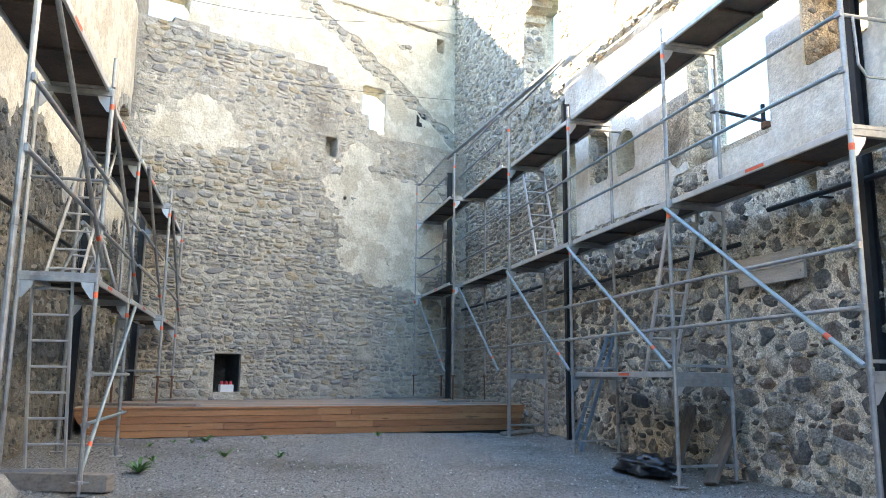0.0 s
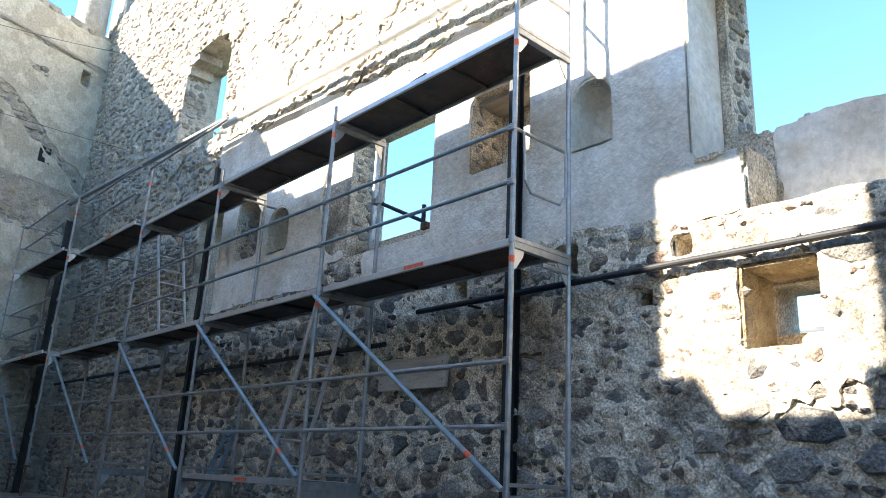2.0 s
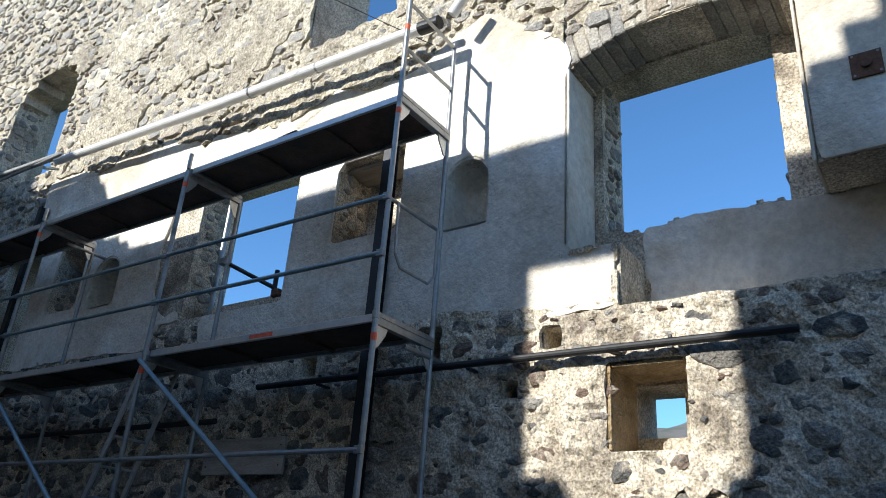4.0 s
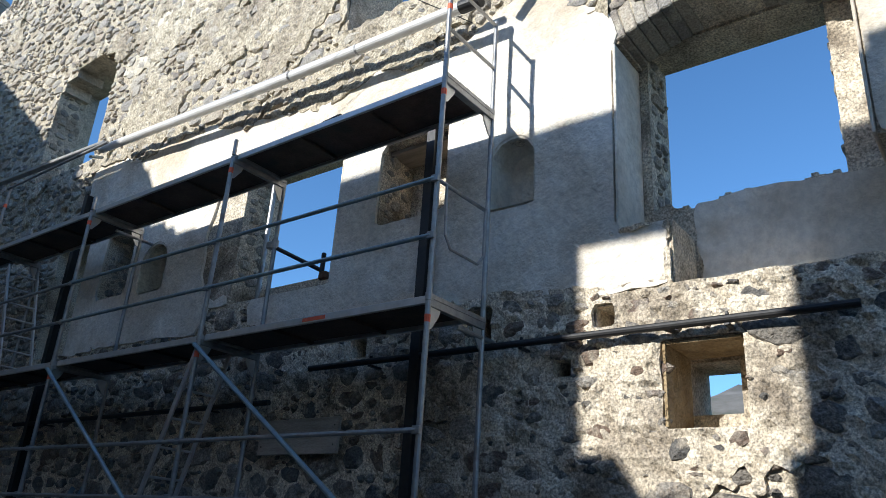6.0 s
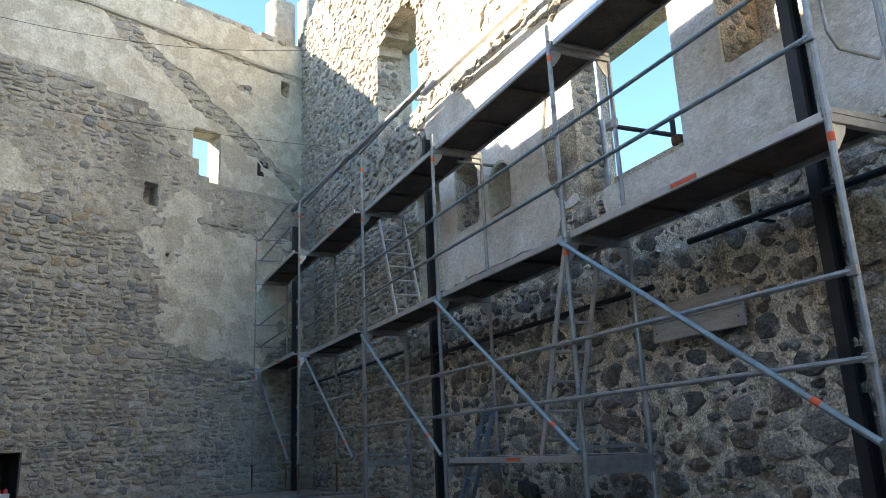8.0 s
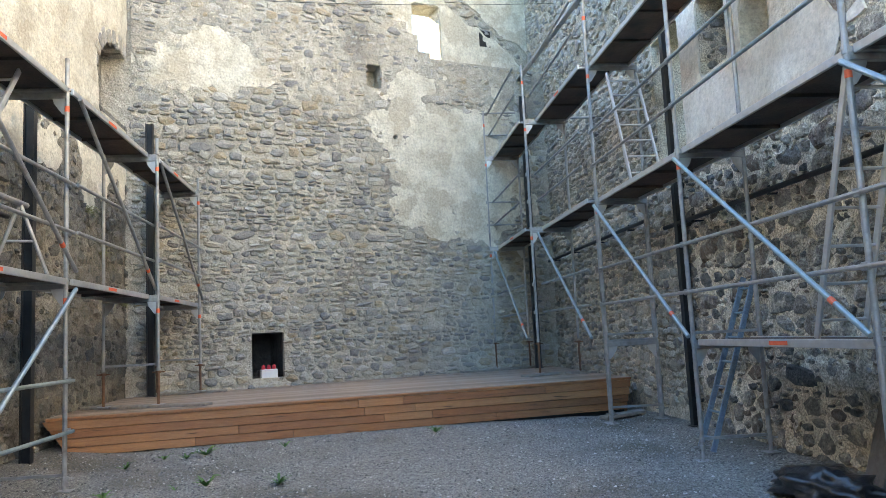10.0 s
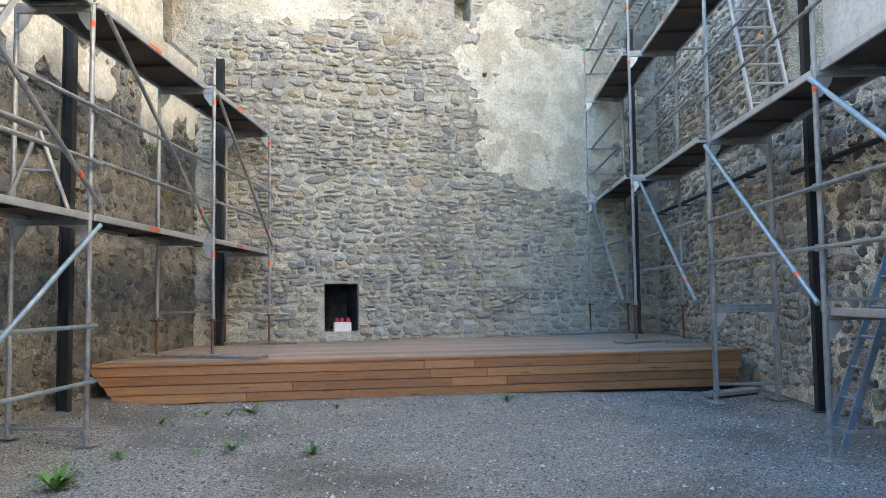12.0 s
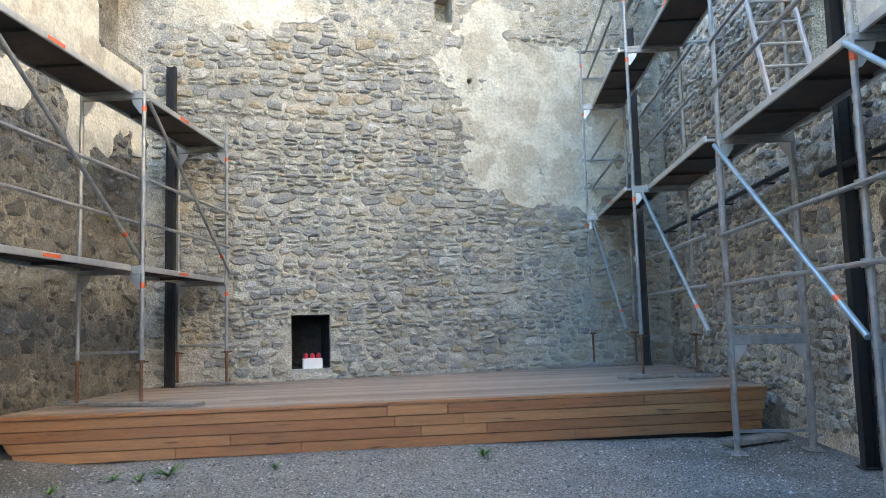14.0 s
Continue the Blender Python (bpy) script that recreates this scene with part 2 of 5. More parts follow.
def add_box(bm, a, b, bevel=0.0, matrix=None):
    """A box between two corners, with its edges bevelled."""
    lo, hi = Vector(map(min, a, b)), Vector(map(max, a, b))
    made = bmesh.ops.create_cube(bm, size=1, matrix=Matrix.Translation((lo + hi) / 2) @ Matrix.Diagonal((*(hi - lo), 1)))
    verts = made["verts"]
    if bevel:
        edges = list({e for v in verts for e in v.link_edges})
        out = bmesh.ops.bevel(bm, geom=edges, offset=bevel, segments=1, affect="EDGES", profile=0.5)
        verts = list({v for f in out["faces"] for v in f.verts} | {v for v in verts if v.is_valid})
    if matrix:
        bmesh.ops.transform(bm, matrix=matrix, verts=[v for v in verts if v.is_valid])


def add_tube(bm, a, b, radius, sides=10, bore=True):
    """A tube from a to b with chamfered, open ends."""
    a, b = Vector(a), Vector(b)
    way = (b - a).normalized()
    turn = way.to_track_quat("Z", "Y").to_matrix()
    length = (b - a).length
    rings = [(0.0, radius * 0.82), (0.0, radius * 0.96), (0.004, radius), (length - 0.004, radius), (length, radius * 0.96), (length, radius * 0.82)]
    made = []
    for z, r in rings:
        made.append([bm.verts.new(a + turn @ Vector((r * math.cos(2 * math.pi * k / sides), r * math.sin(2 * math.pi * k / sides), z))) for k in range(sides)])
    for lower, upper in zip(made, made[1:]):
        for k in range(sides):
            bm.faces.new((lower[k], lower[(k + 1) % sides], upper[(k + 1) % sides], upper[k]))
    bm.faces.new(made[0][::-1])
    bm.faces.new(made[-1])


def tube(name, a, b, radius, mat, parent, label="", sides=10):
    bm = bmesh.new()
    add_tube(bm, a, b, radius, sides)
    return part(name, bm, mat, parent, label, smooth=False)


def box(name, a, b, mat, parent=None, label="", bevel=0.004, matrix=None):
    bm = bmesh.new()
    add_box(bm, a, b, bevel, matrix)
    return part(name, bm, mat, parent, label)


def ripple(u, v, scale, seed=0.0):
    return noise.noise(Vector((u * scale, v * scale, seed)))


# ---- walls ----
FACE_RIGHT, FACE_LEFT, BACK_Y, BACK_SLOPE, STAGE = 6.47, -1.95, 18.5, 0.37, 0.64
BACK_N = Vector((BACK_SLOPE, -1, 0)).normalized()


def on_right(u, v, w=0.0):
    return Vector((FACE_RIGHT - w, u, v))


def on_left(u, v, w=0.0):
    return Vector((FACE_LEFT + w, u, v))


def on_back(u, v, w=0.0):
    return Vector((u, BACK_Y + BACK_SLOPE * u, v)) + BACK_N * w


def on_front(u, v, w=0.0):
    return Vector((u, -5.0 + w, v))


def wall_mesh(name, place, u_range, top, openings, near, far, mat, label, step=0.5, bottom=-0.3):
    """A wall between depths near and far (metres behind its face), with openings (u0, v0, u1, v1) and a top that follows top(u)."""
    u0, u1 = u_range
    count = max(1, round((u1 - u0) / step))
    us = sorted({round(u0 + (u1 - u0) * k / count, 3) for k in range(count + 1)} | {round(c, 3) for o in openings for c in (o[0], o[2]) if u0 < c < u1})
    tops = [round(top((a + b) / 2) * 8) / 8 for a, b in zip(us, us[1:])]
    vs = sorted({bottom} | set(tops) | {round(c, 3) for o in openings for c in (o[1], o[3])})
    solid = {}
    for i, (a, b) in enumerate(zip(us, us[1:])):
        for j, (c, d) in enumerate(zip(vs, vs[1:])):
            mu, mv = (a + b) / 2, (c + d) / 2
            solid[i, j] = mv < tops[i] and not any(o[0] < mu < o[2] and o[1] < mv < o[3] for o in openings)
    verts, faces, seen = [], [], {}

    def vert(i, j, w):
        key = (i, j, w)
        if key not in seen:
            seen[key] = len(verts)
            verts.append(place(us[i], vs[j], -w))
        return seen[key]

    for (i, j), full in solid.items():
        if not full:
            continue
        for w in (near, far):
            faces.append([vert(i, j, w), vert(i + 1, j, w), vert(i + 1, j + 1, w), vert(i, j + 1, w)])
        for di, dj, p, q in ((-1, 0, (0, 0), (0, 1)), (1, 0, (1, 0), (1, 1)), (0, -1, (0, 0), (1, 0)), (0, 1, (0, 1), (1, 1))):
            if not solid.get((i + di, j + dj)):
                faces.append([vert(i + p[0], j + p[1], near), vert(i + q[0], j + q[1], near), vert(i + q[0], j + q[1], far), vert(i + p[0], j + p[1], far)])
    ob = mesh_object(name, verts, faces, mat)
    bm = bmesh.new()
    bm.from_mesh(ob.data)
    bmesh.ops.recalc_face_normals(bm, faces=bm.faces)
    bm.to_mesh(ob.data)
    bm.free()
    return tagged(ob, label, "wall", kind="structure")


def unit_stones(count, seed, square):
    """Stone shapes about one unit wide and high, one unit deep, as vertices and faces."""
    r = random.Random(seed)
    made = []
    for _ in range(count):
        n, verts = r.choice((6, 7, 8)), []
        spread = [r.uniform(0.78, 1.12) for _ in range(n)]
        ang = [2 * math.pi * (k + r.uniform(-0.3, 0.3)) / n for k in range(n)]
        power = r.uniform(*square)
        ring = []
        for a, s in zip(ang, spread):
            c, d = math.cos(a), math.sin(a)
            k = (abs(c) ** power + abs(d) ** power) ** (-1 / power)
            ring.append((0.5 * c * k * s, 0.5 * d * k * s))
        cx, cy = r.uniform(-0.06, 0.06), r.uniform(-0.06, 0.06)
        for scale, depth in ((1.02, 0.0), (0.96, 0.5), (0.80, 0.88)):
            verts += [(x * scale + cx * depth, y * scale + cy * depth, depth * r.uniform(0.72, 1.1)) for x, y in ring]
        verts.append((cx, cy, r.uniform(0.88, 1.12)))
        faces = []
        for lv in range(2):
            faces += [(lv * n + k, lv * n + (k + 1) % n, (lv + 1) * n + (k + 1) % n, (lv + 1) * n + k) for k in range(n)]
        faces += [(2 * n + k, 2 * n + (k + 1) % n, 3 * n) for k in range(n)]
        made.append((np.array(verts), faces))
    return made


FLAT_STONES, ROUND_STONES = unit_stones(14, 3, (2.6, 5.0)), unit_stones(14, 5, (2.0, 3.2))


def lay_stones(u_range, v_range, sizes, aspect, tight, keep, seed, tries=70, tilt=0.12):
    """Rubble packed from large to small stones: (u, v, width, height, turn). sizes: heights, largest first, with their share of the tries."""
    r = random.Random(seed)
    cell, grid, laid = 0.5, {}, []
    area = (u_range[1] - u_range[0]) * (v_range[1] - v_range[0])
    for lo, hi, share in sizes:
        for _ in range(int(area * tries * share)):
            u, v = r.uniform(*u_range), r.uniform(*v_range)
            h = r.uniform(lo, hi)
            w = h * r.uniform(*aspect)
            key = (int(u // cell), int(v // cell))
            clash = False
            for du in (-1, 0, 1):
                for dv in (-1, 0, 1):
                    for a, b, c, d, _t in grid.get((key[0] + du, key[1] + dv), ()):
                        if abs(u - a) < (w + c) / 2 * tight and abs(v - b) < (h + d) / 2 * tight and ((u - a) / (w + c)) ** 2 + ((v - b) / (h + d)) ** 2 < 0.32 * tight:
                            clash = True
                            break
                    if clash:
                        break
                if clash:
                    break
            if clash or not keep(u, v, w / 2, h / 2):
                continue
            stone = (u, v, w, h, r.uniform(-tilt, tilt) + r.choice((0, math.pi)))
            grid.setdefault(key, []).append(stone)
            laid.append(stone)
    return laid


def lay_courses(u_range, v_range, heights, aspect, keep, seed, wander=0.11):
    """Rubble in wandering courses, stone against stone: (u, v, width, height, turn)."""
    r = random.Random(seed)
    laid, v = [], v_range[0]
    while v < v_range[1]:
        h = r.uniform(*heights)
        u = u_range[0] + r.uniform(0, 0.2)
        while u < u_range[1]:
            w = h * r.uniform(*aspect)
            mid = v + h / 2 + wander * ripple(u, v, 0.8, seed) + 0.5 * wander * ripple(u, v, 2.3, seed + 9) + 0.02 * r.uniform(-1, 1)
            split = r.random()
            if split < 0.16 and h > 0.1:
                cells = [(u + w / 2, mid - h * 0.27, w, h * 0.48), (u + w / 2, mid + h * 0.27, w * r.uniform(0.8, 1.0), h * 0.44)]
            else:
                cells = [(u + w / 2, mid, w, h * r.uniform(0.7, 1.15))]
            for a, b, c, d in cells:
                if keep(a, b, c / 2, d / 2):
                    laid.append((a, b, c * 1.03, d * 1.05, r.uniform(-0.17, 0.17) + r.choice((0, math.pi))))
            u += w
        v += h
    return laid


def build_stones(wall, place, laid, shapes, proud, mat, nearest, seed, sink=0.03):
    """The stones nearest to the walk as parts of the wall, the rest as one mesh."""
    r = random.Random(seed)
    laid = sorted(laid, key=lambda s: nearest(s[0], s[1]))
    origin = place(0, 0)
    ax, ay, az = place(1, 0) - origin, place(0, 1) - origin, place(0, 0, 1) - origin
    basis = Matrix((ax, ay, az)).transposed()
    meshes = {}
    verts, faces, base = [], [], 0
    rot = np.array(basis)
    for k, (u, v, w, h, turn) in enumerate(laid):
        depth = proud(u, v) * r.uniform(0.6, 1.35)
        which = r.randrange(len(shapes))
        if k < 290:
            if which not in meshes:
                me = bpy.data.meshes.new("stone")
                me.from_pydata([tuple(c) for c in shapes[which][0]], [], shapes[which][1])
                me.materials.append(mat)
                meshes[which] = me
            ob = new("stone", meshes[which])
            ob.parent = wall
            ob.matrix_basis = Matrix.Translation(place(u, v, -sink)) @ basis.to_4x4() @ Matrix.Rotation(turn, 4, "Z") @ Matrix.Diagonal((w, h, depth + sink, 1))
        else:
            pts = shapes[which][0] * np.array((w, h, depth + sink))
            c, d = math.cos(turn), math.sin(turn)
            pts = np.stack((pts[:, 0] * c - pts[:, 1] * d, pts[:, 0] * d + pts[:, 1] * c, pts[:, 2]), 1)
            verts.append(pts @ rot.T + np.array(place(u, v, -sink)))
            faces += [tuple(i + base for i in f) for f in shapes[which][1]]
            base += len(pts)
    if verts:
        ob = mesh_object("stonework", np.concatenate(verts), faces, mat, wall)
        ob["kind"] = "stuff"


def plaster(wall, name, place, u_range, v_range, field, mat, label, cell=0.09, thick=0.03, wave=0.012, lumps=0.0):
    """A coat of plaster where field(u, v) > 0, with a broken edge of its own thickness."""
    nu, nv = round((u_range[1] - u_range[0]) / cell), round((v_range[1] - v_range[0]) / cell)
    val = {}
    for i in range(nu + 1):
        for j in range(nv + 1):
            val[i, j] = field(u_range[0] + i * cell, v_range[0] + j * cell)
    verts, faces, seen = [], [], {}

    def vert(u, v, w):
        key = (round(u, 4), round(v, 4), w)
        if key not in seen:
            seen[key] = len(verts)
            bulge = wave * ripple(u, v, 1.7, 4.0) + wave * 0.5 * ripple(u, v, 6.0, 9.0) if w > 0 else 0
            if w > 0 and lumps:
                bulge += lumps * (0.5 * ripple(u, v, 4.0, 12.0) + 0.45 * ripple(u, v, 9.0, 22.0) + 0.35 * ripple(u, v, 19.0, 32.0))
            verts.append(place(u, v, w + bulge))
        return seen[key]

    for i in range(nu):
        for j in range(nv):
            corners = [(i, j), (i + 1, j), (i + 1, j + 1), (i, j + 1)]
            if all(val[c] <= 0 for c in corners):
                continue
            poly, cut = [], []
            for a, b in zip(corners, corners[1:] + corners[:1]):
                pa = (u_range[0] + a[0] * cell, v_range[0] + a[1] * cell)
                pb = (u_range[0] + b[0] * cell, v_range[0] + b[1] * cell)
                if val[a] > 0:
                    poly.append(pa)
                if (val[a] > 0) != (val[b] > 0):
                    k = val[a] / (val[a] - val[b])
                    p = (pa[0] + k * (pb[0] - pa[0]), pa[1] + k * (pb[1] - pa[1]))
                    poly.append(p)
                    cut.append(p)
            ids = []
            for p in poly:
                k = vert(*p, thick)
                if k not in ids:
                    ids.append(k)
            if len(ids) > 2:
                faces.append(ids)
            for a, b in zip(cut[::2], cut[1::2]):
                q = [vert(*a, thick), vert(*b, thick), vert(*b, -0.02), vert(*a, -0.02)]
                if len(set(q)) == 4:
                    faces.append(q)
    return mesh_object(name, verts, faces, mat, wall, label, smooth=False)


def steps(points):
    """A line through (u, value) points."""
    def line(u):
        if u <= points[0][0]:
            return points[0][1]
        for (a, va), (b, vb) in zip(points, points[1:]):
            if u <= b:
                return va + (vb - va) * (u - a) / (b - a)
        return points[-1][1]
    return line


def outside(openings, margin):
    """Signed distance to the nearest of the openings, positive outside."""
    def field(u, v):
        best = 9.0
        for a, b, c, d in openings:
            best = min(best, max(a - u, u - c, b - v, v - d) - margin)
        return best
    return field


# right wall: a thick inner leaf with wide openings and an outer leaf with narrow ones
RIGHT_IN = [(4.081, 2.362, 4.65, 2.984), (3.1, 3.942, 4.98, 5.72), (5.745, 4.351, 6.218, 5.06), (11.36, 4.40, 11.94, 5.10), (3.2, 5.72, 4.92, 5.85), (3.4, 5.85, 4.75, 5.95), (2.293, 3.419, 4.533, 3.942), (2.293, 3.942, 3.1, 4.253), (8.2, 4.0, 9.89, 5.998), (6.75, 4.52, 7.62, 5.44), (12.27, 4.48, 13.0, 5.45), (13.55, 3.756, 14.5, 5.5), (14.257, 7.143, 16.264, 9.118), (14.398, 9.118, 16.144, 9.32), (14.715, 9.32, 15.771, 9.491), (7.091, 7.303, 8.464, 14.642), (5.011, 3.151, 5.173, 3.321), (7.592, 3.152, 7.787, 3.344), (5.394, 2.793, 5.528, 2.926), (6.135, 3.112, 6.376, 3.446), (14.697, 6.172, 14.857, 6.373), (16.501, 6.832, 16.715, 7.087), (17.774, 5.446, 17.991, 5.649), (15.543, 6.601, 15.756, 6.904), (18.244, 9.248, 18.463, 9.505), (17.391, 10.546, 17.552, 10.75), (16.318, 10.801, 16.478, 11.005), (19.131, 10.421, 19.295, 10.628)]
RIGHT_OUT = [(4.26, 2.537, 4.64, 2.935), (3.37, 4.36, 4.87, 5.92), (8.453, 4.34, 10.4, 6.1), (13.9, 3.76, 14.85, 5.6), (14.719, 7.211, 16.777, 9.643), (7.117, 7.324, 8.492, 14.688)]
RIGHT_OUT += [(3.37 + 0.05 * k, 4.27 + 0.035 * math.sin(k * 0.5) + 0.02 * math.sin(k * 1.9), 3.37 + 0.05 * (k + 1), 4.362) for k in range(30)]
right_top = steps([(6.166, 11.178), (9.095, 12.338), (15.277, 14.843), (19.397, 14.6), (19.94, 13.588), (21.045, 13.023), (23.54, 12.96)])
wall_right = wall_mesh("wall_right", on_right, (-5.0, 24.2), right_top, RIGHT_IN, 0.0, 0.5, MORTAR_RIGHT, "rubble stone castle wall with old white plaster and open windows")
wall_outer = wall_mesh("wall_right_outer", on_right, (-5.0, 24.2), right_top, RIGHT_OUT, 0.503, 0.95, MORTAR_RIGHT, "outer rubble leaf of the thick castle wall", step=1.0)

# back wall: a tall rubble wall that ends in a ledge, and the plastered wall that stands back above it
BACK_HOLES = [(0.077, 0.806, 0.642, 1.644), (2.378, 6.579, 2.674, 7.071), (2.888, 5.528, 2.958, 5.609)]
ledge = steps([(-2.731, 8.944), (-0.925, 9.08), (1.238, 9), (2.503, 8.797), (2.996, 8.187), (3.475, 7.87), (3.513, 7.443), (5.647, 7.36), (7.349, 7.38)])
wall_back = wall_mesh("wall_back", on_back, (-2.7, 7.25), ledge, BACK_HOLES, 0.0, 0.4, MORTAR_BACK, "tall grey rubble stone wall with plaster remains and a wall niche", step=0.25)
wall_mesh("wall_back_core", on_back, (-2.7, 7.25), lambda u: ledge(u) - 0.06, BACK_HOLES[:1], 0.403, 0.7, MORTAR_BACK, "rubble core of the tall back wall", step=0.5)
wall_mesh("wall_back_rear", on_back, (-2.7, 7.25), lambda u: ledge(u) - 0.06, BACK_HOLES[:1], 0.703, 1.0, MORTAR_BACK, "rear leaf of the tall back wall", step=0.5)
wall_mesh("wall_back_end", on_back, (-2.7, 7.25), lambda u: ledge(u) - 0.06, [], 1.002, 1.2, MORTAR_BACK, "last leaf of the tall back wall", step=0.5)
UP_HOLES = [(3.93, 7.873, 4.589, 9.177), (6.237, 10.805, 6.47, 11.215), (-1.732, 9.002, -0.63, 10.339)]
up_top = steps([(-2.676, 12.105), (0.074, 12.235), (4.076, 12.481), (5.616, 12.428), (7.523, 12.61)])
wall_upper = wall_mesh("wall_back_upper", on_back, (-2.7, 6.9), up_top, UP_HOLES, 1.203, 1.8, MORTAR_BACK, "high back wall with cream plaster, a slit window and an old roof line", step=0.25, bottom=6.5)
for a, b, c in ((6.058, 6.741, 13.835), (7.059, 7.433, 14.326)):
    merlon = box("merlon", (0, -0.55, 12.1), (b - a, 0, c), MORTAR_BACK, wall_upper, bevel=0.05)
    merlon.matrix_basis = Matrix.Translation(on_back(a, 0, -1.79) + Vector((0, 0.0, 0))) @ Matrix.Rotation(math.atan(BACK_SLOPE), 4, "Z")

# left wall, whose window lets the patch of sun in, and the wall behind the walk
# unseen window and top edge, shaped to throw the right wall's sun and shade
LEFT_HOLES = [(6.665, 6.375, 8.473, 7.744), (6.665, 7.744, 8.473, 8.358), (6.809, 6.091, 7.949, 6.375)]
LEFT_NICHE = [(16.461, 5.387, 18.389, 6.0)] + [(17.414 - 1.05 * math.sqrt(1 - ((k + 0.5) / 8) ** 2), 6.0 + 0.08 * k, 17.414 + 1.05 * math.sqrt(1 - ((k + 0.5) / 8) ** 2), 6.08 + 0.08 * k) for k in range(8)]
left_top = steps([(-4.9, 10.2), (5.389, 9.875), (5.953, 9.135), (8.132, 9.266), (9.287, 9.19), (11.24, 9.415), (13.498, 9.19), (15.123, 9.724), (15.535, 10.927), (17.6, 10.9), (18.1, 12.5), (20.1, 12.5)])
wall_left = wall_mesh("wall_left", on_left, (-5.0, 19.3), left_top, LEFT_HOLES + LEFT_NICHE, 0.0, 0.35, MORTAR_LEFT, "dark stained rubble wall with remains of lime plaster", step=0.25)
wall_left_core = wall_mesh("wall_left_outer", on_left, (-5.0, 19.3), left_top, LEFT_HOLES, 0.353, 0.7, MORTAR_LEFT, "outer leaf of the dark rubble wall", step=0.25)
# added out of view, kept low so that sky light reaches the back wall
wall_front = wall_mesh("wall_front", on_front, (-1.85, 6.53), lambda u: 3.2, [], 0.0, 0.7, MORTAR_RIGHT, "unseen low wall added to close the court behind the walk", step=2.0)

# ---- ground ----
def bank(x, y):
    """The court climbs towards the stage and banks up along both walls."""
    k = min(1.0, max(0.0, (y - 9.5) / 5.0))
    return 0.165 * k * k * (3 - 2 * k) * min(1.0, max(0.0, (7.8 - x) / 4.5 + 0.15)) + 0.10 * max(0.0, x - 5.7) + 0.12 * max(0.0, -1.0 - x)


bm = bmesh.new()
bmesh.ops.create_grid(bm, x_segments=70, y_segments=110, size=0.5, matrix=Matrix.Translation((2.2, 8.0, 0)) @ Matrix.Diagonal((9.4, 27, 1, 1)))
for v in bm.verts:
    v.co.z = 0.03 * ripple(v.co.x, v.co.y, 0.5, 2) + 0.012 * ripple(v.co.x, v.co.y, 2.2, 5) - 0.02
    v.co.z += bank(v.co.x, v.co.y)
court = tagged(part("ground", bm, GRAVEL, smooth=True), "grey gravel court floor with sparse weeds", "gravel", kind="structure")
bm = bmesh.new()
bmesh.ops.create_grid(bm, x_segments=40, y_segments=40, size=0.5, matrix=Matrix.Translation((0, 0, -6)) @ Matrix.Diagonal((3600, 3600, 1, 1)))
tagged(part("ground_outside", bm, FIELD), "green valley ground far below the castle", "ground", kind="structure")

# ---- scaffolds ----
TUBE = 0.024


def jack(name, x, y, foot, top, parent):
    """A screw jack with its base plate and collar nut."""
    j = tube(name, (x, y, foot + 0.006), (x, y, top), 0.019, RUST if foot > 0.3 else STEEL, parent)
    bm = bmesh.new()
    add_box(bm, (x - 0.075, y - 0.075, foot), (x + 0.075, y + 0.075, foot + 0.008), 0.002)
    part("base_plate", bm, STEEL, j)
    bm = bmesh.new()
    add_tube(bm, (x, y, top - 0.03), (x, y, top + 0.005), 0.04, 8)
    add_box(bm, (x - 0.085, y - 0.010, top - 0.022), (x + 0.085, y + 0.010, top - 0.006), 0.003)
    part("collar_nut", bm, RUST if foot > 0.3 else STEEL, j)


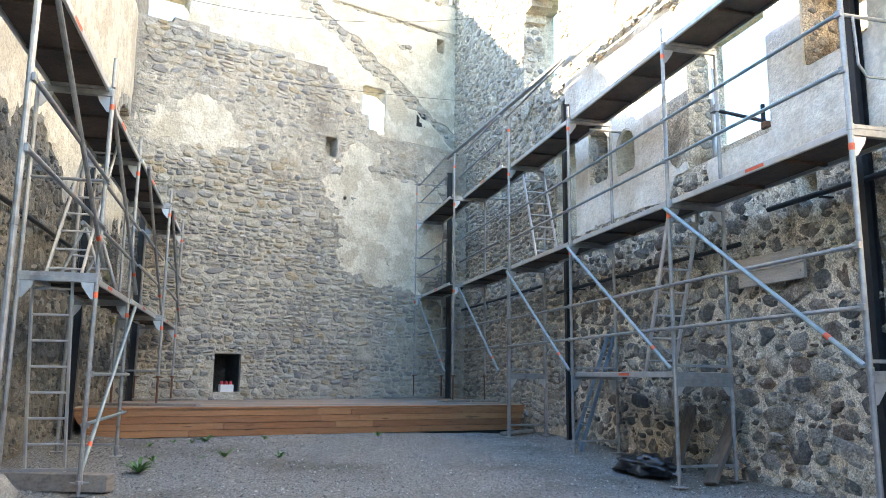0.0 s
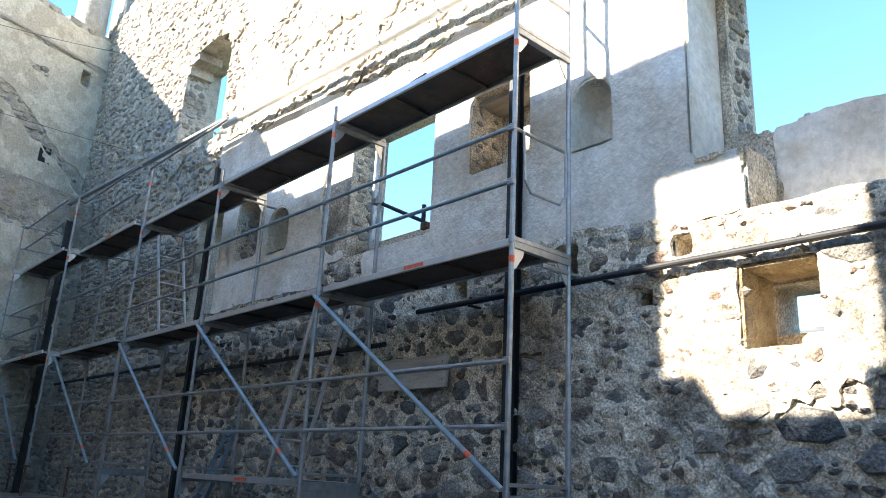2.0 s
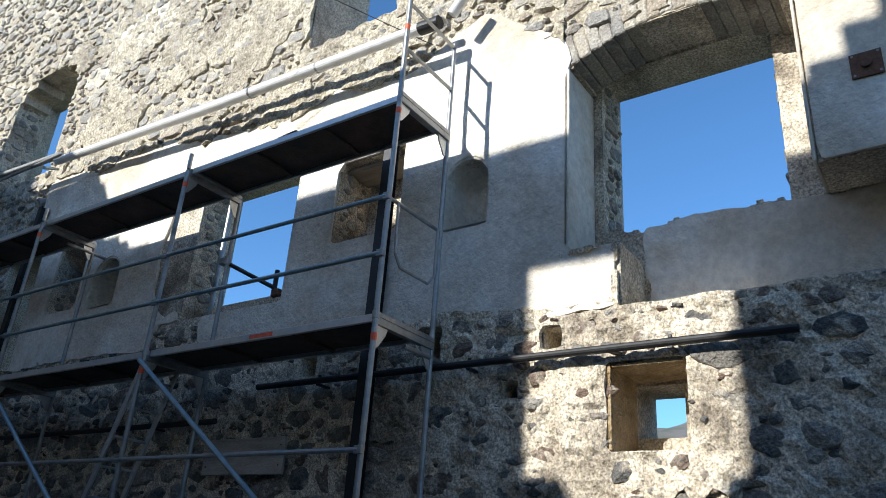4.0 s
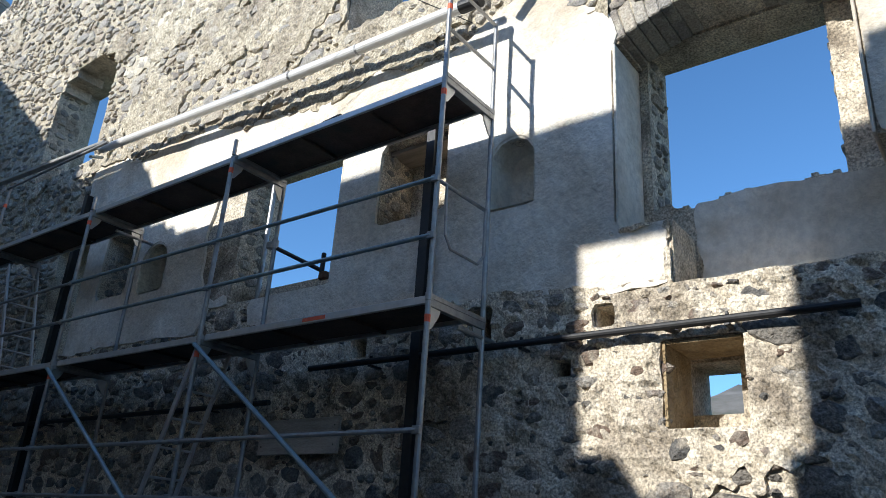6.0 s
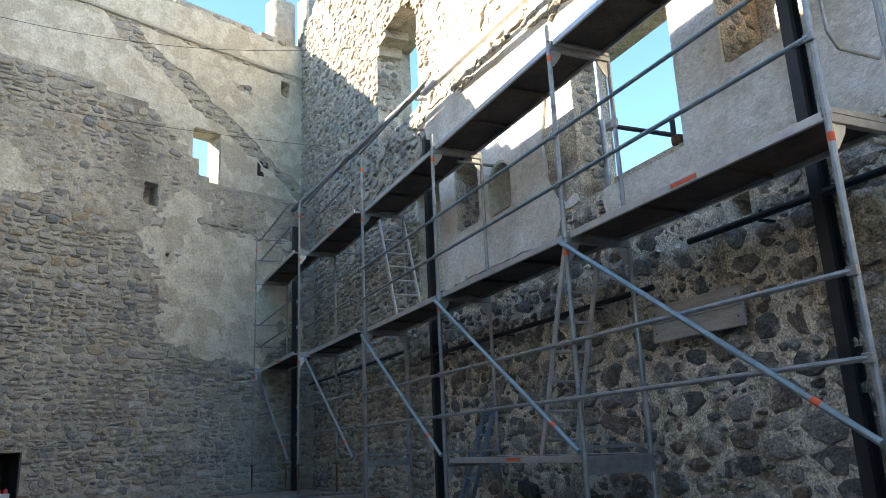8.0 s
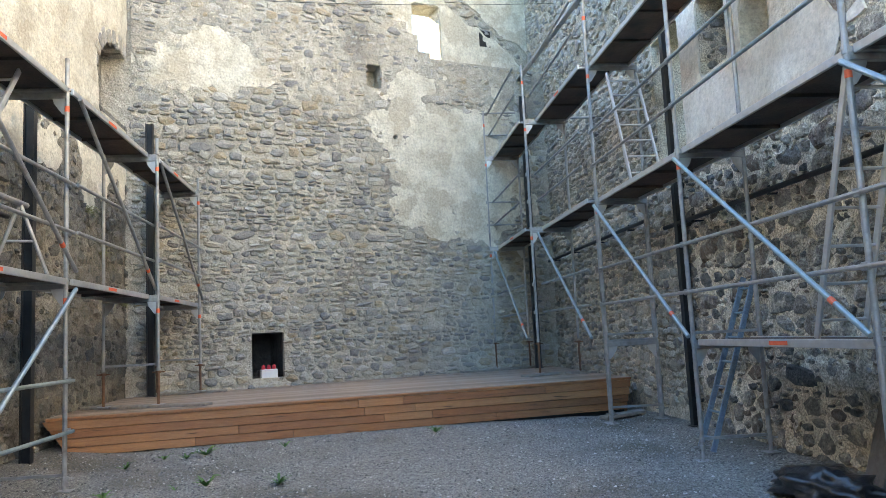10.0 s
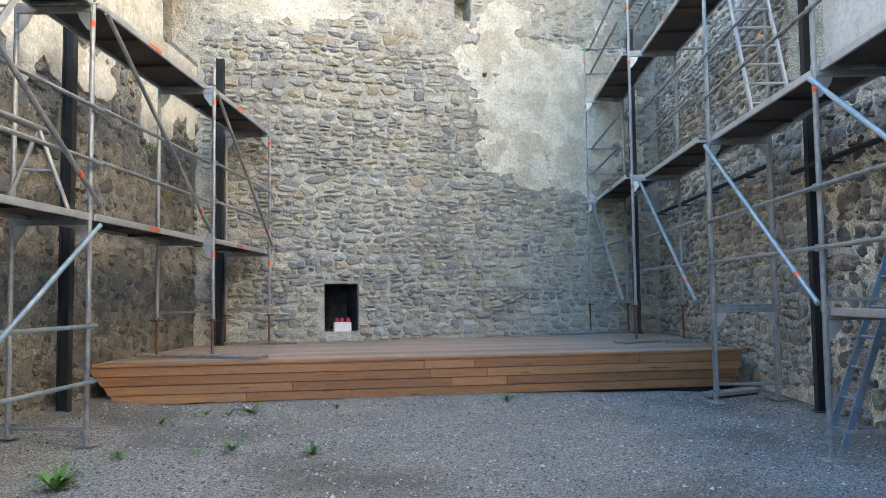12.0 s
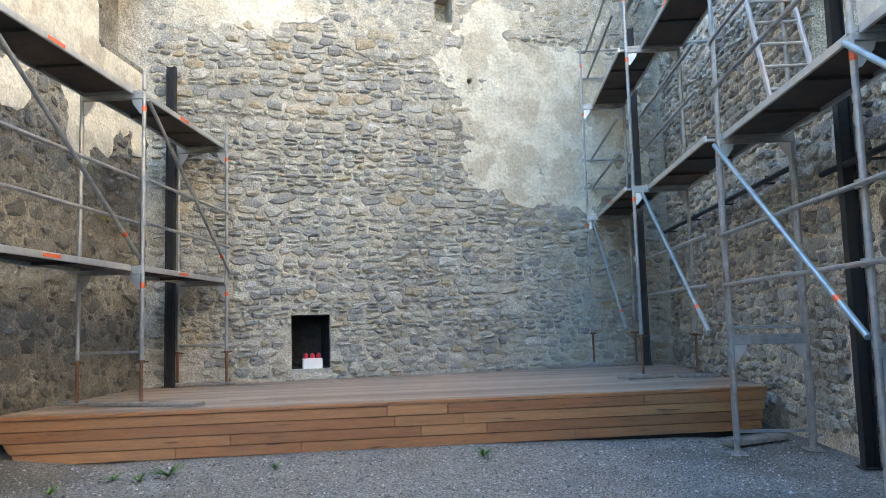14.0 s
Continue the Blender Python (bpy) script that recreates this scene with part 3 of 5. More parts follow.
def frame_unit(x, y, inward, bottom, height, parent, lower_bar=True, x_in=None):
    """A welded scaffold frame: two posts, a deck transom, corner gussets, a lower bar and coupling pins."""
    f = tube("frame", (x, y, bottom), (x, y, bottom + height), TUBE, STEEL, parent)
    xi = x + inward if x_in is None else x_in
    s = 1 if inward > 0 else -1
    tube("inner_post", (xi, y, bottom), (xi, y, bottom + height), TUBE, STEEL, f)
    bm = bmesh.new()
    add_box(bm, (x, y - 0.026, bottom + height - 0.075), (xi, y + 0.026, bottom + height - 0.015), 0.004)
    add_box(bm, (x, y - 0.030, bottom + height - 0.015), (xi, y - 0.022, bottom + height + 0.02), 0.0)
    add_box(bm, (x, y + 0.022, bottom + height - 0.015), (xi, y + 0.030, bottom + height + 0.02), 0.0)
    part("transom", bm, STEEL, f)
    for px_, d in ((x, s), (xi, -s)):
        bm = bmesh.new()
        z = bottom + height - 0.07
        pts = [(px_ + d * 0.02, z), (px_ + d * 0.15, z), (px_ + d * 0.13, z - 0.06), (px_ + d * 0.05, z - 0.17), (px_ + d * 0.02, z - 0.18)]
        for off in (-0.006, 0.006):
            bm.faces.new([bm.verts.new((a, y + off, b)) for a, b in pts])
        vs = list(bm.verts)
        for k in range(5):
            bm.faces.new((vs[k], vs[(k + 1) % 5], vs[5 + (k + 1) % 5], vs[5 + k]))
        part("gusset", bm, ALUMINIUM, f)
    if lower_bar:
        bm = bmesh.new()
        add_box(bm, (x, y - 0.013, bottom + 0.06), (xi, y + 0.013, bottom + 0.09), 0.003)
        part("lower_bar", bm, STEEL, f)
    for z in ([bottom + 0.5, bottom + 1.0] if height > 1.5 else []):
        box("wedge_pocket", (x - s * 0.045, y - 0.035, z - 0.03), (x - s * 0.018, y + 0.035, z + 0.03), STEEL, f)
    tube("coupling", (x, y, bottom - 0.03), (x, y, bottom + 0.03), TUBE * 1.28, STEEL, f)
    return f


def paint_ring(x, y, z, parent):
    tube("paint_mark", (x, y, z - 0.03), (x, y, z + 0.03), TUBE + 0.0015, RED_TAG, parent, "orange red paint mark")


def deck_unit(x, inward, y0, y1, z, parent, tag=True):
    """A deck panel: two alloy side rails, end caps, cross ribs and a dark plywood board."""
    s = 1 if inward > 0 else -1
    a, b = x + s * 0.03, x + inward - s * 0.10
    lo, hi = min(y0, y1) + 0.035, max(y0, y1) - 0.035
    d = box("deck", (a + s * 0.02, lo + 0.02, z + 0.004), (b - s * 0.02, hi - 0.02, z + 0.022), DECK_BOARD, parent, "dark plywood scaffold deck in an alloy frame", 0.002)
    for p in (a, b - s * 0.03):
        bm = bmesh.new()
        add_box(bm, (p, lo, z - 0.035), (p + s * 0.028, hi, z + 0.03), 0.004)
        part("side_rail", bm, ALUMINIUM, d)
    for y in (lo, hi - 0.05):
        bm = bmesh.new()
        add_box(bm, (a + s * 0.028, y, z - 0.03), (b - s * 0.032, y + 0.05, z + 0.001), 0.003)
        part("end_cap", bm, STEEL, d)
    count = 3
    for k in range(1, count):
        y = lo + (hi - lo) * k / count
        bm = bmesh.new()
        add_box(bm, (a + s * 0.03, y - 0.02, z - 0.03), (b - s * 0.034, y + 0.02, z + 0.002), 0.003)
        part("rib", bm, DECK_BOARD, d)
    if tag:
        y = lo + (hi - lo) * 0.45
        bm = bmesh.new()
        add_box(bm, (a - s * 0.003, y - 0.14, z - 0.018), (a + s * 0.004, y + 0.14, z + 0.016), 0.0)
        part("paint_mark", bm, RED_TAG, d, "orange red paint mark")
    return d


def rail(x, y0, y1, z, side, parent, mat=None):
    return tube("guard_rail", (x - side * 0.03, y0, z), (x - side * 0.03, y1, z), 0.0195, mat or STEEL, parent, "")


def brace(x, a, b, side, parent, mat=None):
    """A diagonal tube with flattened ends, from (y, z) to (y, z)."""
    q = tube("diagonal_brace", (x - side * 0.05, *a), (x - side * 0.05, *b), 0.023, mat or BLUE_STEEL, parent, "blue galvanised diagonal brace")
    k = 0.86
    y, z = a[0] + (b[0] - a[0]) * k, a[1] + (b[1] - a[1]) * k
    y2, z2 = a[0] + (b[0] - a[0]) * (k + 0.02), a[1] + (b[1] - a[1]) * (k + 0.02)
    tube("paint_mark", (x - side * 0.05, y, z), (x - side * 0.05, y2, z2), 0.0245, RED_TAG, q, "orange red paint mark")
    return q


RX, RIN = 5.53, 0.73
H0, D1, D2 = 1.24, 3.26, 5.26
YS = {"d": 6.10, "c": 8.94, "b": 11.80, "a": 14.65, "z": 17.48, "y": 20.31}
XS = {"d": RX, "c": RX, "b": RX, "a": RX, "z": 5.20, "y": 4.92}
scaffold = thing("scaffold", "galvanised steel facade scaffold with dark plywood decks along the wall", "scaffold", (5.4, 11, 0))


def settle(parent):
    """Keep the parts where they were built although the Empty stands elsewhere."""
    for o in parent.children:
        o.matrix_parent_inverse = Matrix.Translation(-parent.location)


for k, y in YS.items():
    x = XS[k]
    if k in "dcba":
        for px_ in (x, x + RIN):
            jack("jack", px_, y, bank(px_, y) - 0.01, bank(px_, y) + 0.15, scaffold)
        f = frame_unit(x, y, RIN, bank(x, y) + 0.14, H0 - bank(x, y) - 0.14, scaffold)
    else:
        for px_ in (x, x + RIN):
            jack("jack", px_, y, STAGE + 0.045, H0 - 0.02, scaffold)
    f = frame_unit(x, y, RIN, H0 + 0.02, 2.0, scaffold, lower_bar=k not in "zy")
    paint_ring(x, y, D1 - 0.17, f)
    f = frame_unit(x, y, RIN, D1, 2.0, scaffold, lower_bar=False)
    paint_ring(x, y, D2 - 0.17, f)
    if k in "azyd":
        f = tube("guard_post", (x, y, D2), (x, y, D2 + 1.05), TUBE, STEEL, scaffold)
        paint_ring(x, y, D2 + 0.72, f)
    else:
        tube("post_head", (x, y, D2 + 0.02), (x, y, D2 + 0.2), TUBE * 0.9, STEEL, scaffold)
# the doubled standard beside the stage
for px_ in (RX, RX + RIN):
    tube("doubled_post", (px_ + 0.01, 14.75, 0.1), (px_ + 0.01, 14.75, D1 + 0.07), TUBE, STEEL, scaffold)
    box("base_plate", (px_ - 0.07, 14.68, bank(px_, 14.7) - 0.01), (px_ + 0.09, 14.82, bank(px_, 14.7) + 0.004), STEEL, scaffold)
order = ["y", "z", "a", "b", "c", "d"]
for p, q in zip(order, order[1:]):
    xm = (XS[p] + XS[q]) / 2
    y0, y1 = YS[p], YS[q]
    deck_unit(xm, RIN, y0, y1, D1, scaffold, tag=p in "yc")
    deck_unit(xm, RIN, y0, y1, D2, scaffold, tag=p == "z")
    for z in (H0 + 0.52, H0 + 1.02, D1 + 0.5, D1 + 1.0):
        rail(xm, y0, y1, z, 1, scaffold, BLUE_STEEL if z > D1 and p in "bc" else None)
    if p in "yz":
        for z in (D2 + 0.5, D2 + 1.0):
            rail(xm, y0, y1, z, 1, scaffold)
    brace(xm, (y0, D1 - 0.08), (y1, H0 + 0.06), 1, scaffold)
rail(RX, YS["a"], YS["b"], D2 + 1.0, 1, scaffold)
deck_unit(RX, RIN, YS["b"], YS["c"], H0, scaffold)
box("lower_bearer", (RX, YS["c"] - 0.025, H0 - 0.14), (RX + RIN, YS["c"] + 0.02, H0 - 0.075), STEEL, scaffold)
# end guards at the free end
yd = YS["d"]
tube("guard_post", (RX + RIN, yd, D2), (RX + RIN, yd, D2 + 1.05), TUBE * 0.9, STEEL, scaffold)
for z in (D2 + 0.5, D2 + 1.0):
    tube("end_rail", (RX, yd, z), (RX + RIN, yd, z), 0.017, STEEL, scaffold)
tube("end_rail", (RX, yd, D1 + 1.0), (RX + RIN, yd, D1 + 1.0), 0.017, STEEL, scaffold)
bm = bmesh.new()
for a, b in (((5.62, yd - 0.03, D1 + 0.98), (5.64, yd - 0.03, D1 + 0.55)), ((5.64, yd - 0.03, D1 + 0.55), (5.72, yd - 0.03, D1 + 0.45)), ((5.72, yd - 0.03, D1 + 0.45), (6.1, yd - 0.03, D1 + 0.45)), ((6.1, yd - 0.03, D1 + 0.45), (6.18, yd - 0.03, D1 + 0.55)), ((6.18, yd - 0.03, D1 + 0.55), (6.18, yd - 0.03, D1 + 0.98))):
    add_tube(bm, a, b, 0.012, 8)
part("end_loop", bm, STEEL, scaffold)
yy = YS["y"]
for z in (D2 + 0.5, D2 + 1.0, D1 + 0.5, D1 + 1.0):
    tube("end_rail", (XS["y"], yy, z), (XS["y"] + RIN, yy, z), 0.017, STEEL, scaffold)
# wall ties
for y, z in ((6.10, 3.12), (11.80, 5.12), (17.48, 5.3)):
    tube("wall_tie", (5.9, y, z), (FACE_RIGHT + 0.05, y, z), 0.022, STEEL, scaffold)
settle(scaffold)

# left scaffold, half on the stage
LS = [(-0.76, 9.45), (-0.86, 12.27), (-0.70, 15.13), (-0.71, 17.86)]
E1, E2 = 2.17, 4.18
left_scaffold = thing("scaffold", "grey steel facade scaffold standing partly on the wooden stage", "scaffold", (-0.8, 12, 0))
for k, (x, y) in enumerate(LS):
    if k < 2:
        for px_ in (x, x - 0.73):
            jack("jack", px_, y, bank(px_, y) - 0.01, bank(px_, y) + 0.13, left_scaffold)
        f = frame_unit(x, y, -0.73, E1 - 2.0, 2.0, left_scaffold)
    else:
        for px_ in (x, x - 0.73):
            jack("jack", px_, y, STAGE + 0.045, 1.14, left_scaffold)
        f = frame_unit(x, y, -0.73, 1.16, E1 - 1.16, left_scaffold, lower_bar=True)
    paint_ring(x, y, E1 - 0.2, f)
    f = frame_unit(x, y, -0.73, E1, 2.0, left_scaffold, lower_bar=False)
    paint_ring(x, y, E2 - 0.2, f)
    tube("post_head", (x, y, E2 + 0.02), (x, y, E2 + (0.25 if k > 1 else 0.35)), TUBE * 0.95, STEEL, left_scaffold)
for (xa, ya), (xb, yb) in zip(LS, LS[1:]):
    xm = (xa + xb) / 2
    deck_unit(xm, -0.73, ya, yb, E1, left_scaffold)
    deck_unit(xm, -0.73, ya, yb, E2, left_scaffold)
    for z in (E1 + 0.5, E1 + 1.0):
        rail(xm, ya, yb, z, -1, left_scaffold)
    brace(xm, (ya, E2 - 0.1), (yb, E1 + 0.1), -1, left_scaffold, STEEL)
for z in (0.67, 1.17):
    rail(-0.81, LS[0][1], LS[1][1], z, -1, left_scaffold, BLUE_STEEL)
brace(-0.81, (LS[1][1], E1 - 0.08), (LS[0][1], 0.2), -1, left_scaffold)
x0, y0 = LS[0]
deck_unit(x0, -0.73, y0 - 2.9, y0, E2, left_scaffold)
for z in (E1 + 0.5, E1 + 1.0):
    rail(x0, y0 - 2.9, y0, z, -1, left_scaffold)
brace(x0, (y0 - 2.9, E2 - 0.1), (y0, E1 + 0.1), -1, left_scaffold, STEEL)
f = frame_unit(x0, y0 - 2.9, -0.73, E1, 2.0, left_scaffold, lower_bar=False)
for px_ in (x0, x0 - 0.73):
    tube("standard", (px_, y0 - 2.9, 0.0), (px_, y0 - 2.9, E1), TUBE, STEEL, left_scaffold)
tube("end_rail", (x0, y0, E1 + 1.0), (x0 - 0.73, y0, E1 + 1.0), 0.017, STEEL, left_scaffold)
settle(left_scaffold)


# ---- ladders and steel posts ----
def ladder(foot_a, foot_b, head_a, head_b, mat, label, rungs):
    """Two rails and rungs between the feet and the heads."""
    t = thing("ladder", label, "ladder")
    fa, fb, ha, hb = map(Vector, (foot_a, foot_b, head_a, head_b))
    side = (fb - fa).normalized()
    for p, q in ((fa, ha), (fb, hb)):
        up = (q - p).normalized()
        m = Matrix((side, up.cross(side), up)).transposed().to_4x4()
        m.translation = p
        box("ladder_rail", (-0.012, -0.03, 0), (0.012, 0.03, (q - p).length), mat, t, "", 0.004, m)
    for k in range(rungs):
        s = (k + 0.5) / rungs
        tube("rung", fa.lerp(ha, s), fb.lerp(hb, s), 0.013, mat, t)
    return t


ladder((5.64, 13.5, D1 + 0.03), (6.06, 13.5, D1 + 0.03), (5.64, 14.15, D2 - 0.3), (6.06, 14.15, D2 - 0.3), ALUMINIUM, "aluminium ladder leaning from the scaffold deck to the upper deck", 7)
ladder((5.67, 9.85, H0 + 0.03), (6.07, 9.85, H0 + 0.03), (5.67, 9.15, D1 - 0.04), (6.07, 9.15, D1 - 0.04), ALUMINIUM, "aluminium ladder leaning from the low deck to the main deck", 7)
ladder((5.75, 12.35, 0.08), (5.75, 12.04, 0.08), (6.42, 12.34, 1.92), (6.42, 12.1, 1.92), BLUE_PAINT, "blue metal ladder leaning against the wall", 7)
ladder((-1.02, 10.05, 0.05), (-1.40, 10.05, 0.05), (-1.02, 9.6, E1 + 0.0), (-1.40, 9.6, E1 + 0.0), ALUMINIUM, "aluminium ladder under the scaffold deck", 8)
ladder((-1.05, 10.1, E1 + 0.03), (-1.41, 10.1, E1 + 0.03), (-1.05, 11.6, E2 - 0.02), (-1.41, 11.6, E2 - 0.02), ALUMINIUM, "aluminium ladder leaning up to the top deck", 8)


def steel_post(x, y, z0, z1):
    """A black rolled-steel H post with a foot plate."""
    t = thing("steel_post", "black painted rolled steel post against the wall", "post", (x, y, z0))
    bm = bmesh.new()
    half = [(-0.06, -0.05), (-0.048, -0.05), (-0.048, -0.005), (0.048, -0.005), (0.048, -0.05), (0.06, -0.05)]
    outline = half + [(a, -b) for a, b in half[::-1]]
    low, high = [[bm.verts.new((a, b, z)) for a, b in outline] for z in (0, z1 - z0)]
    for k in range(12):
        bm.faces.new((low[k], low[(k + 1) % 12], high[(k + 1) % 12], high[k]))
    bm.faces.new(low[::-1])
    bm.faces.new(high)
    part("shaft", bm, BLACK_STEEL, t)
    box("foot_plate", (-0.09, -0.08, 0), (0.09, 0.08, 0.012), BLACK_STEEL, t, "", 0.002)
    return t


for y, z0, z1 in ((6.85, 0.06, 5.9), (13.78, 0.12, 6.3), (20.2, STAGE, 6.6)):
    steel_post(6.36 if y < 20 else 5.8, y, z0, z1)
steel_post(-1.72, 13.452, 0.15, 4.45)
steel_post(-1.5, 17.72, STAGE, 5.4)


def wall_rail(y0, y1, z, x=6.33, r=0.03, label="long black steel tube fixed along the rubble wall", face=FACE_RIGHT):
    t = thing("wall_rail", label, "rail", (x, (y0 + y1) / 2, z))
    bm = bmesh.new()
    add_tube(bm, (0, y0 - (y0 + y1) / 2, 0), (0, y1 - (y0 + y1) / 2, 0), r, 12)
    part("bar", bm, BLACK_STEEL, t)
    n = max(2, round(abs(y1 - y0) / 1.6))
    for k in range(n):
        y = (y0 - y1) / 2 + (y1 - y0) * (k + 0.5) / n
        box("bracket", (-0.02, y - 0.02, -0.05), (face - x, y + 0.02, -0.03), BLACK_STEEL, t)
        box("lug", (-0.012, y - 0.012, 0.025), (0.012, y + 0.012, 0.05), BLACK_STEEL, t)
    return t


wall_rail(3.324, 8.2, 3.058)
wall_rail(8.74, 14.215, 2.757, label="black steel rail fixed low along the rubble wall")
wall_rail(14.845, 21.022, 2.97, label="black steel rail fixed near the corner of the wall")
wall_rail(5.185, 13.193, 3.022, -1.85, 0.03, "dark steel rail fixed along the left wall", FACE_LEFT)

# white pipe roll and eaves profile above the scaffold
t = thing("pipe", "long white plastic pipe lying along the scaffold head with black sleeve", "pipe", (6.0, 9, 6.5))
line = [(6.067, 6.305, 6.476), (6.092, 9.669, 6.626), (6.109, 13.274, 6.86)]
for a, b in zip(line, line[1:]):
    tube("pipe_length", Vector(a) - t.location, Vector(b) - t.location, 0.06, WHITE_PVC, t, sides=16)
tube("sleeve", Vector((6.067, 6.159, 6.468)) - t.location, Vector((6.067, 6.403, 6.481)) - t.location, 0.068, BLACK_STEEL, t, "black rubber sleeve", 16)
for y in (7.8, 8.9):
    tube("strap", Vector((6.079, y, 6.462 + 0.045 * (y - 6))) - t.location, Vector((6.079, y + 0.03, 6.462 + 0.045 * (y - 6))) - t.location, 0.064, STEEL, t)
t = thing("gutter", "grey metal gutter profile carried along the scaffold heads", "gutter", (6.1, 13, 6.6))
bm = bmesh.new()
for (a, b) in (((6.193, 6.197, 6.59), (6.193, 13.03, 6.935)), ((6.067, 13.079, 6.903), (5.815, 21.23, 7.151))):
    a, b = Vector(a) - t.location, Vector(b) - t.location
    m = Matrix.Translation(a) @ (b - a).to_track_quat("Y", "Z").to_matrix().to_4x4()
    add_box(bm, (-0.05, 0, -0.035), (0.05, (b - a).length, 0.035), 0.012, m)
part("profile", bm, STEEL, t)
tube("support_tube", Vector((6.109, 13.168, 6.695)) - t.location, Vector((5.55, 12.3, 6.2)) - t.location, 0.022, BLUE_STEEL, t)

tube("elbow", Vector((6.126, 6.066, 6.558)) - Vector((6.1, 13, 6.6)), Vector((6.126, 5.89, 6.765)) - Vector((6.1, 13, 6.6)), 0.055, WHITE_PVC, t, "white plastic pipe end", 16)
t = thing("tube_end", "short black tube lying on the upper scaffold deck", "tube", (5.6, 7.55, D2 + 0.055))
tube("tube_body", (0, -0.13, 0), (0.02, 0.13, 0), 0.025, BLACK_STEEL, t)

# brace and clamp in the great window
t = thing("window_prop", "dark steel prop with a red clamp across the window opening", "prop", (6.3, 8.6, 4.499))
tube("prop_tube", Vector((6.26, 9.0, 4.499)) - t.location, Vector((6.44, 8.327, 4.147)) - t.location, 0.024, BLACK_STEEL, t)
tube("upright", Vector((6.44, 8.327, 4.047)) - t.location, Vector((6.44, 8.327, 4.347)) - t.location, 0.026, BLACK_STEEL, t)
box("clamp", Vector((6.41, 8.237, 4.047)) - t.location, Vector((6.47, 8.347, 4.127)) - t.location, RUST, t, "rusty red screw clamp", 0.008)
bm = bmesh.new()
add_tube(bm, Vector((6.26, 8.94, 4.449)) - t.location, Vector((6.26, 8.94, 4.549)) - t.location, 0.04, 10)
add_box(bm, Vector((6.22, 8.97, 4.459)) - t.location, Vector((6.30, 9.05, 4.539)) - t.location, 0.01)
part("coupler", bm, STEEL, t)
t = thing("window_prop", "grey steel upright standing in the great window", "prop", (6.781, 9.786, 4.097))
tube("upright", (0, 0, 0), (0, 0, 1.95), 0.03, STEEL, t)

# ---- stage ----
stage = thing("stage", "low wooden stage of larch boards along the back wall", "stage", (2, 17, 0))
SL, SR = Vector((-1.83, 14.25)), Vector((6.26, 15.87))
across = (SR - SL).normalized()
length = (SR - SL).length
ang = math.atan2(across.y, across.x)
base = Matrix.Translation((SL.x - 2, SL.y - 17, 0)) @ Matrix.Rotation(ang, 4, "Z")
r = random.Random(11)
top_edge = STAGE
rows = 4
hb = 0.108
for k in range(rows):
    z1 = top_edge - 0.038 - k * (hb + 0.005)
    left = 0.02 + 0.079 * k
    u = left
    cuts = sorted(r.uniform(1.2, length - 1.0) for _ in range(3))
    for c in cuts + [length - 0.02 * k]:
        if c - u < 0.5:
            continue
        bm = bmesh.new()
        add_box(bm, (u, 0.012 * k, z1 - hb), (c - 0.004, 0.03 + 0.012 * k, z1), 0.004)
        if u == left:
            for q in bm.verts:
                if q.co.x < u + 0.1:
                    q.co.x += (z1 - q.co.z) * 0.62 - 0.062
        bmesh.ops.transform(bm, matrix=base, verts=bm.verts)
        part("front_board", bm, WOOD_FRONT, stage)
        u = c
# black sheet added behind the front boards as the shade in their gaps
bm = bmesh.new()
add_box(bm, (0.4, 0.09, 0.02), (length - 0.1, 0.13, top_edge - 0.06), 0, base)
part("shadow_board", bm, BLACK_STEEL, stage, "black sheet standing in for the shade behind the boards")
u, lip = 0.0, 0.025
for c in (3.95, length + 0.02):
    bm = bmesh.new()
    add_box(bm, (u, -lip, top_edge - 0.034), (c - 0.004, 0.10, top_edge + 0.002), 0.005, base)
    part("edge_board", bm, WOOD_FRONT, stage)
    u, lip = c, 0.002
# deck boards run along the front; the left end follows the wall
v = 0.104
while v < 6.4:
    wide = 0.138
    end = length + 0.02 + 0.19 * v
    u = -0.05 + 0.19 * v
    stop = (v - 3.9) / 0.17 if v > 3.9 else -9.0
    u = max(u, stop)
    cuts = sorted(r.uniform(0.8, length - 0.8) for _ in range(2))
    for c in cuts + [end]:
        if c - u < 0.4:
            continue
        bm = bmesh.new()
        add_box(bm, (u, v, top_edge - 0.028 + r.uniform(-0.0015, 0.0015)), (c - 0.003, v + wide, top_edge + r.uniform(-0.001, 0.002)), 0.003, base)
        part("deck_board", bm, WOOD_DECK, stage)
        u = c
    v += wide + 0.005
bm = bmesh.new()
add_box(bm, (length - 0.1, 0.06, 0.02), (length - 0.06, 4.6, top_edge - 0.035), 0.004, base)
part("side_board", bm, WOOD_FRONT, stage)


def board(name, label, a, b, width, thick, mat, tilt=0.0, category="board", cup=0.0):
    """A loose plank from a to b lying flat on its bottom."""
    a, b = Vector(a), Vector(b)
    t = (b - a).normalized()
    ob = new(name, bpy.data.meshes.new(name))
    bm = bmesh.new()
    add_box(bm, (-width / 2, 0, 0), (width / 2, (b - a).length, thick), 0.006)
    bm.to_mesh(ob.data)
    bm.free()
    ob.data.materials.append(mat)
    m = t.to_track_quat("Y", "Z").to_matrix().to_4x4()
    m.translation = a
    ob.matrix_world = m @ Matrix.Rotation(tilt, 4, "Y")
    return tagged(ob, label, category)


board("plank", "grey weathered plank under the scaffold jacks", (-1.8, 15.5, STAGE + 0.003), (0.0, 15.0, STAGE + 0.003), 0.22, 0.04, WOOD_GREY)
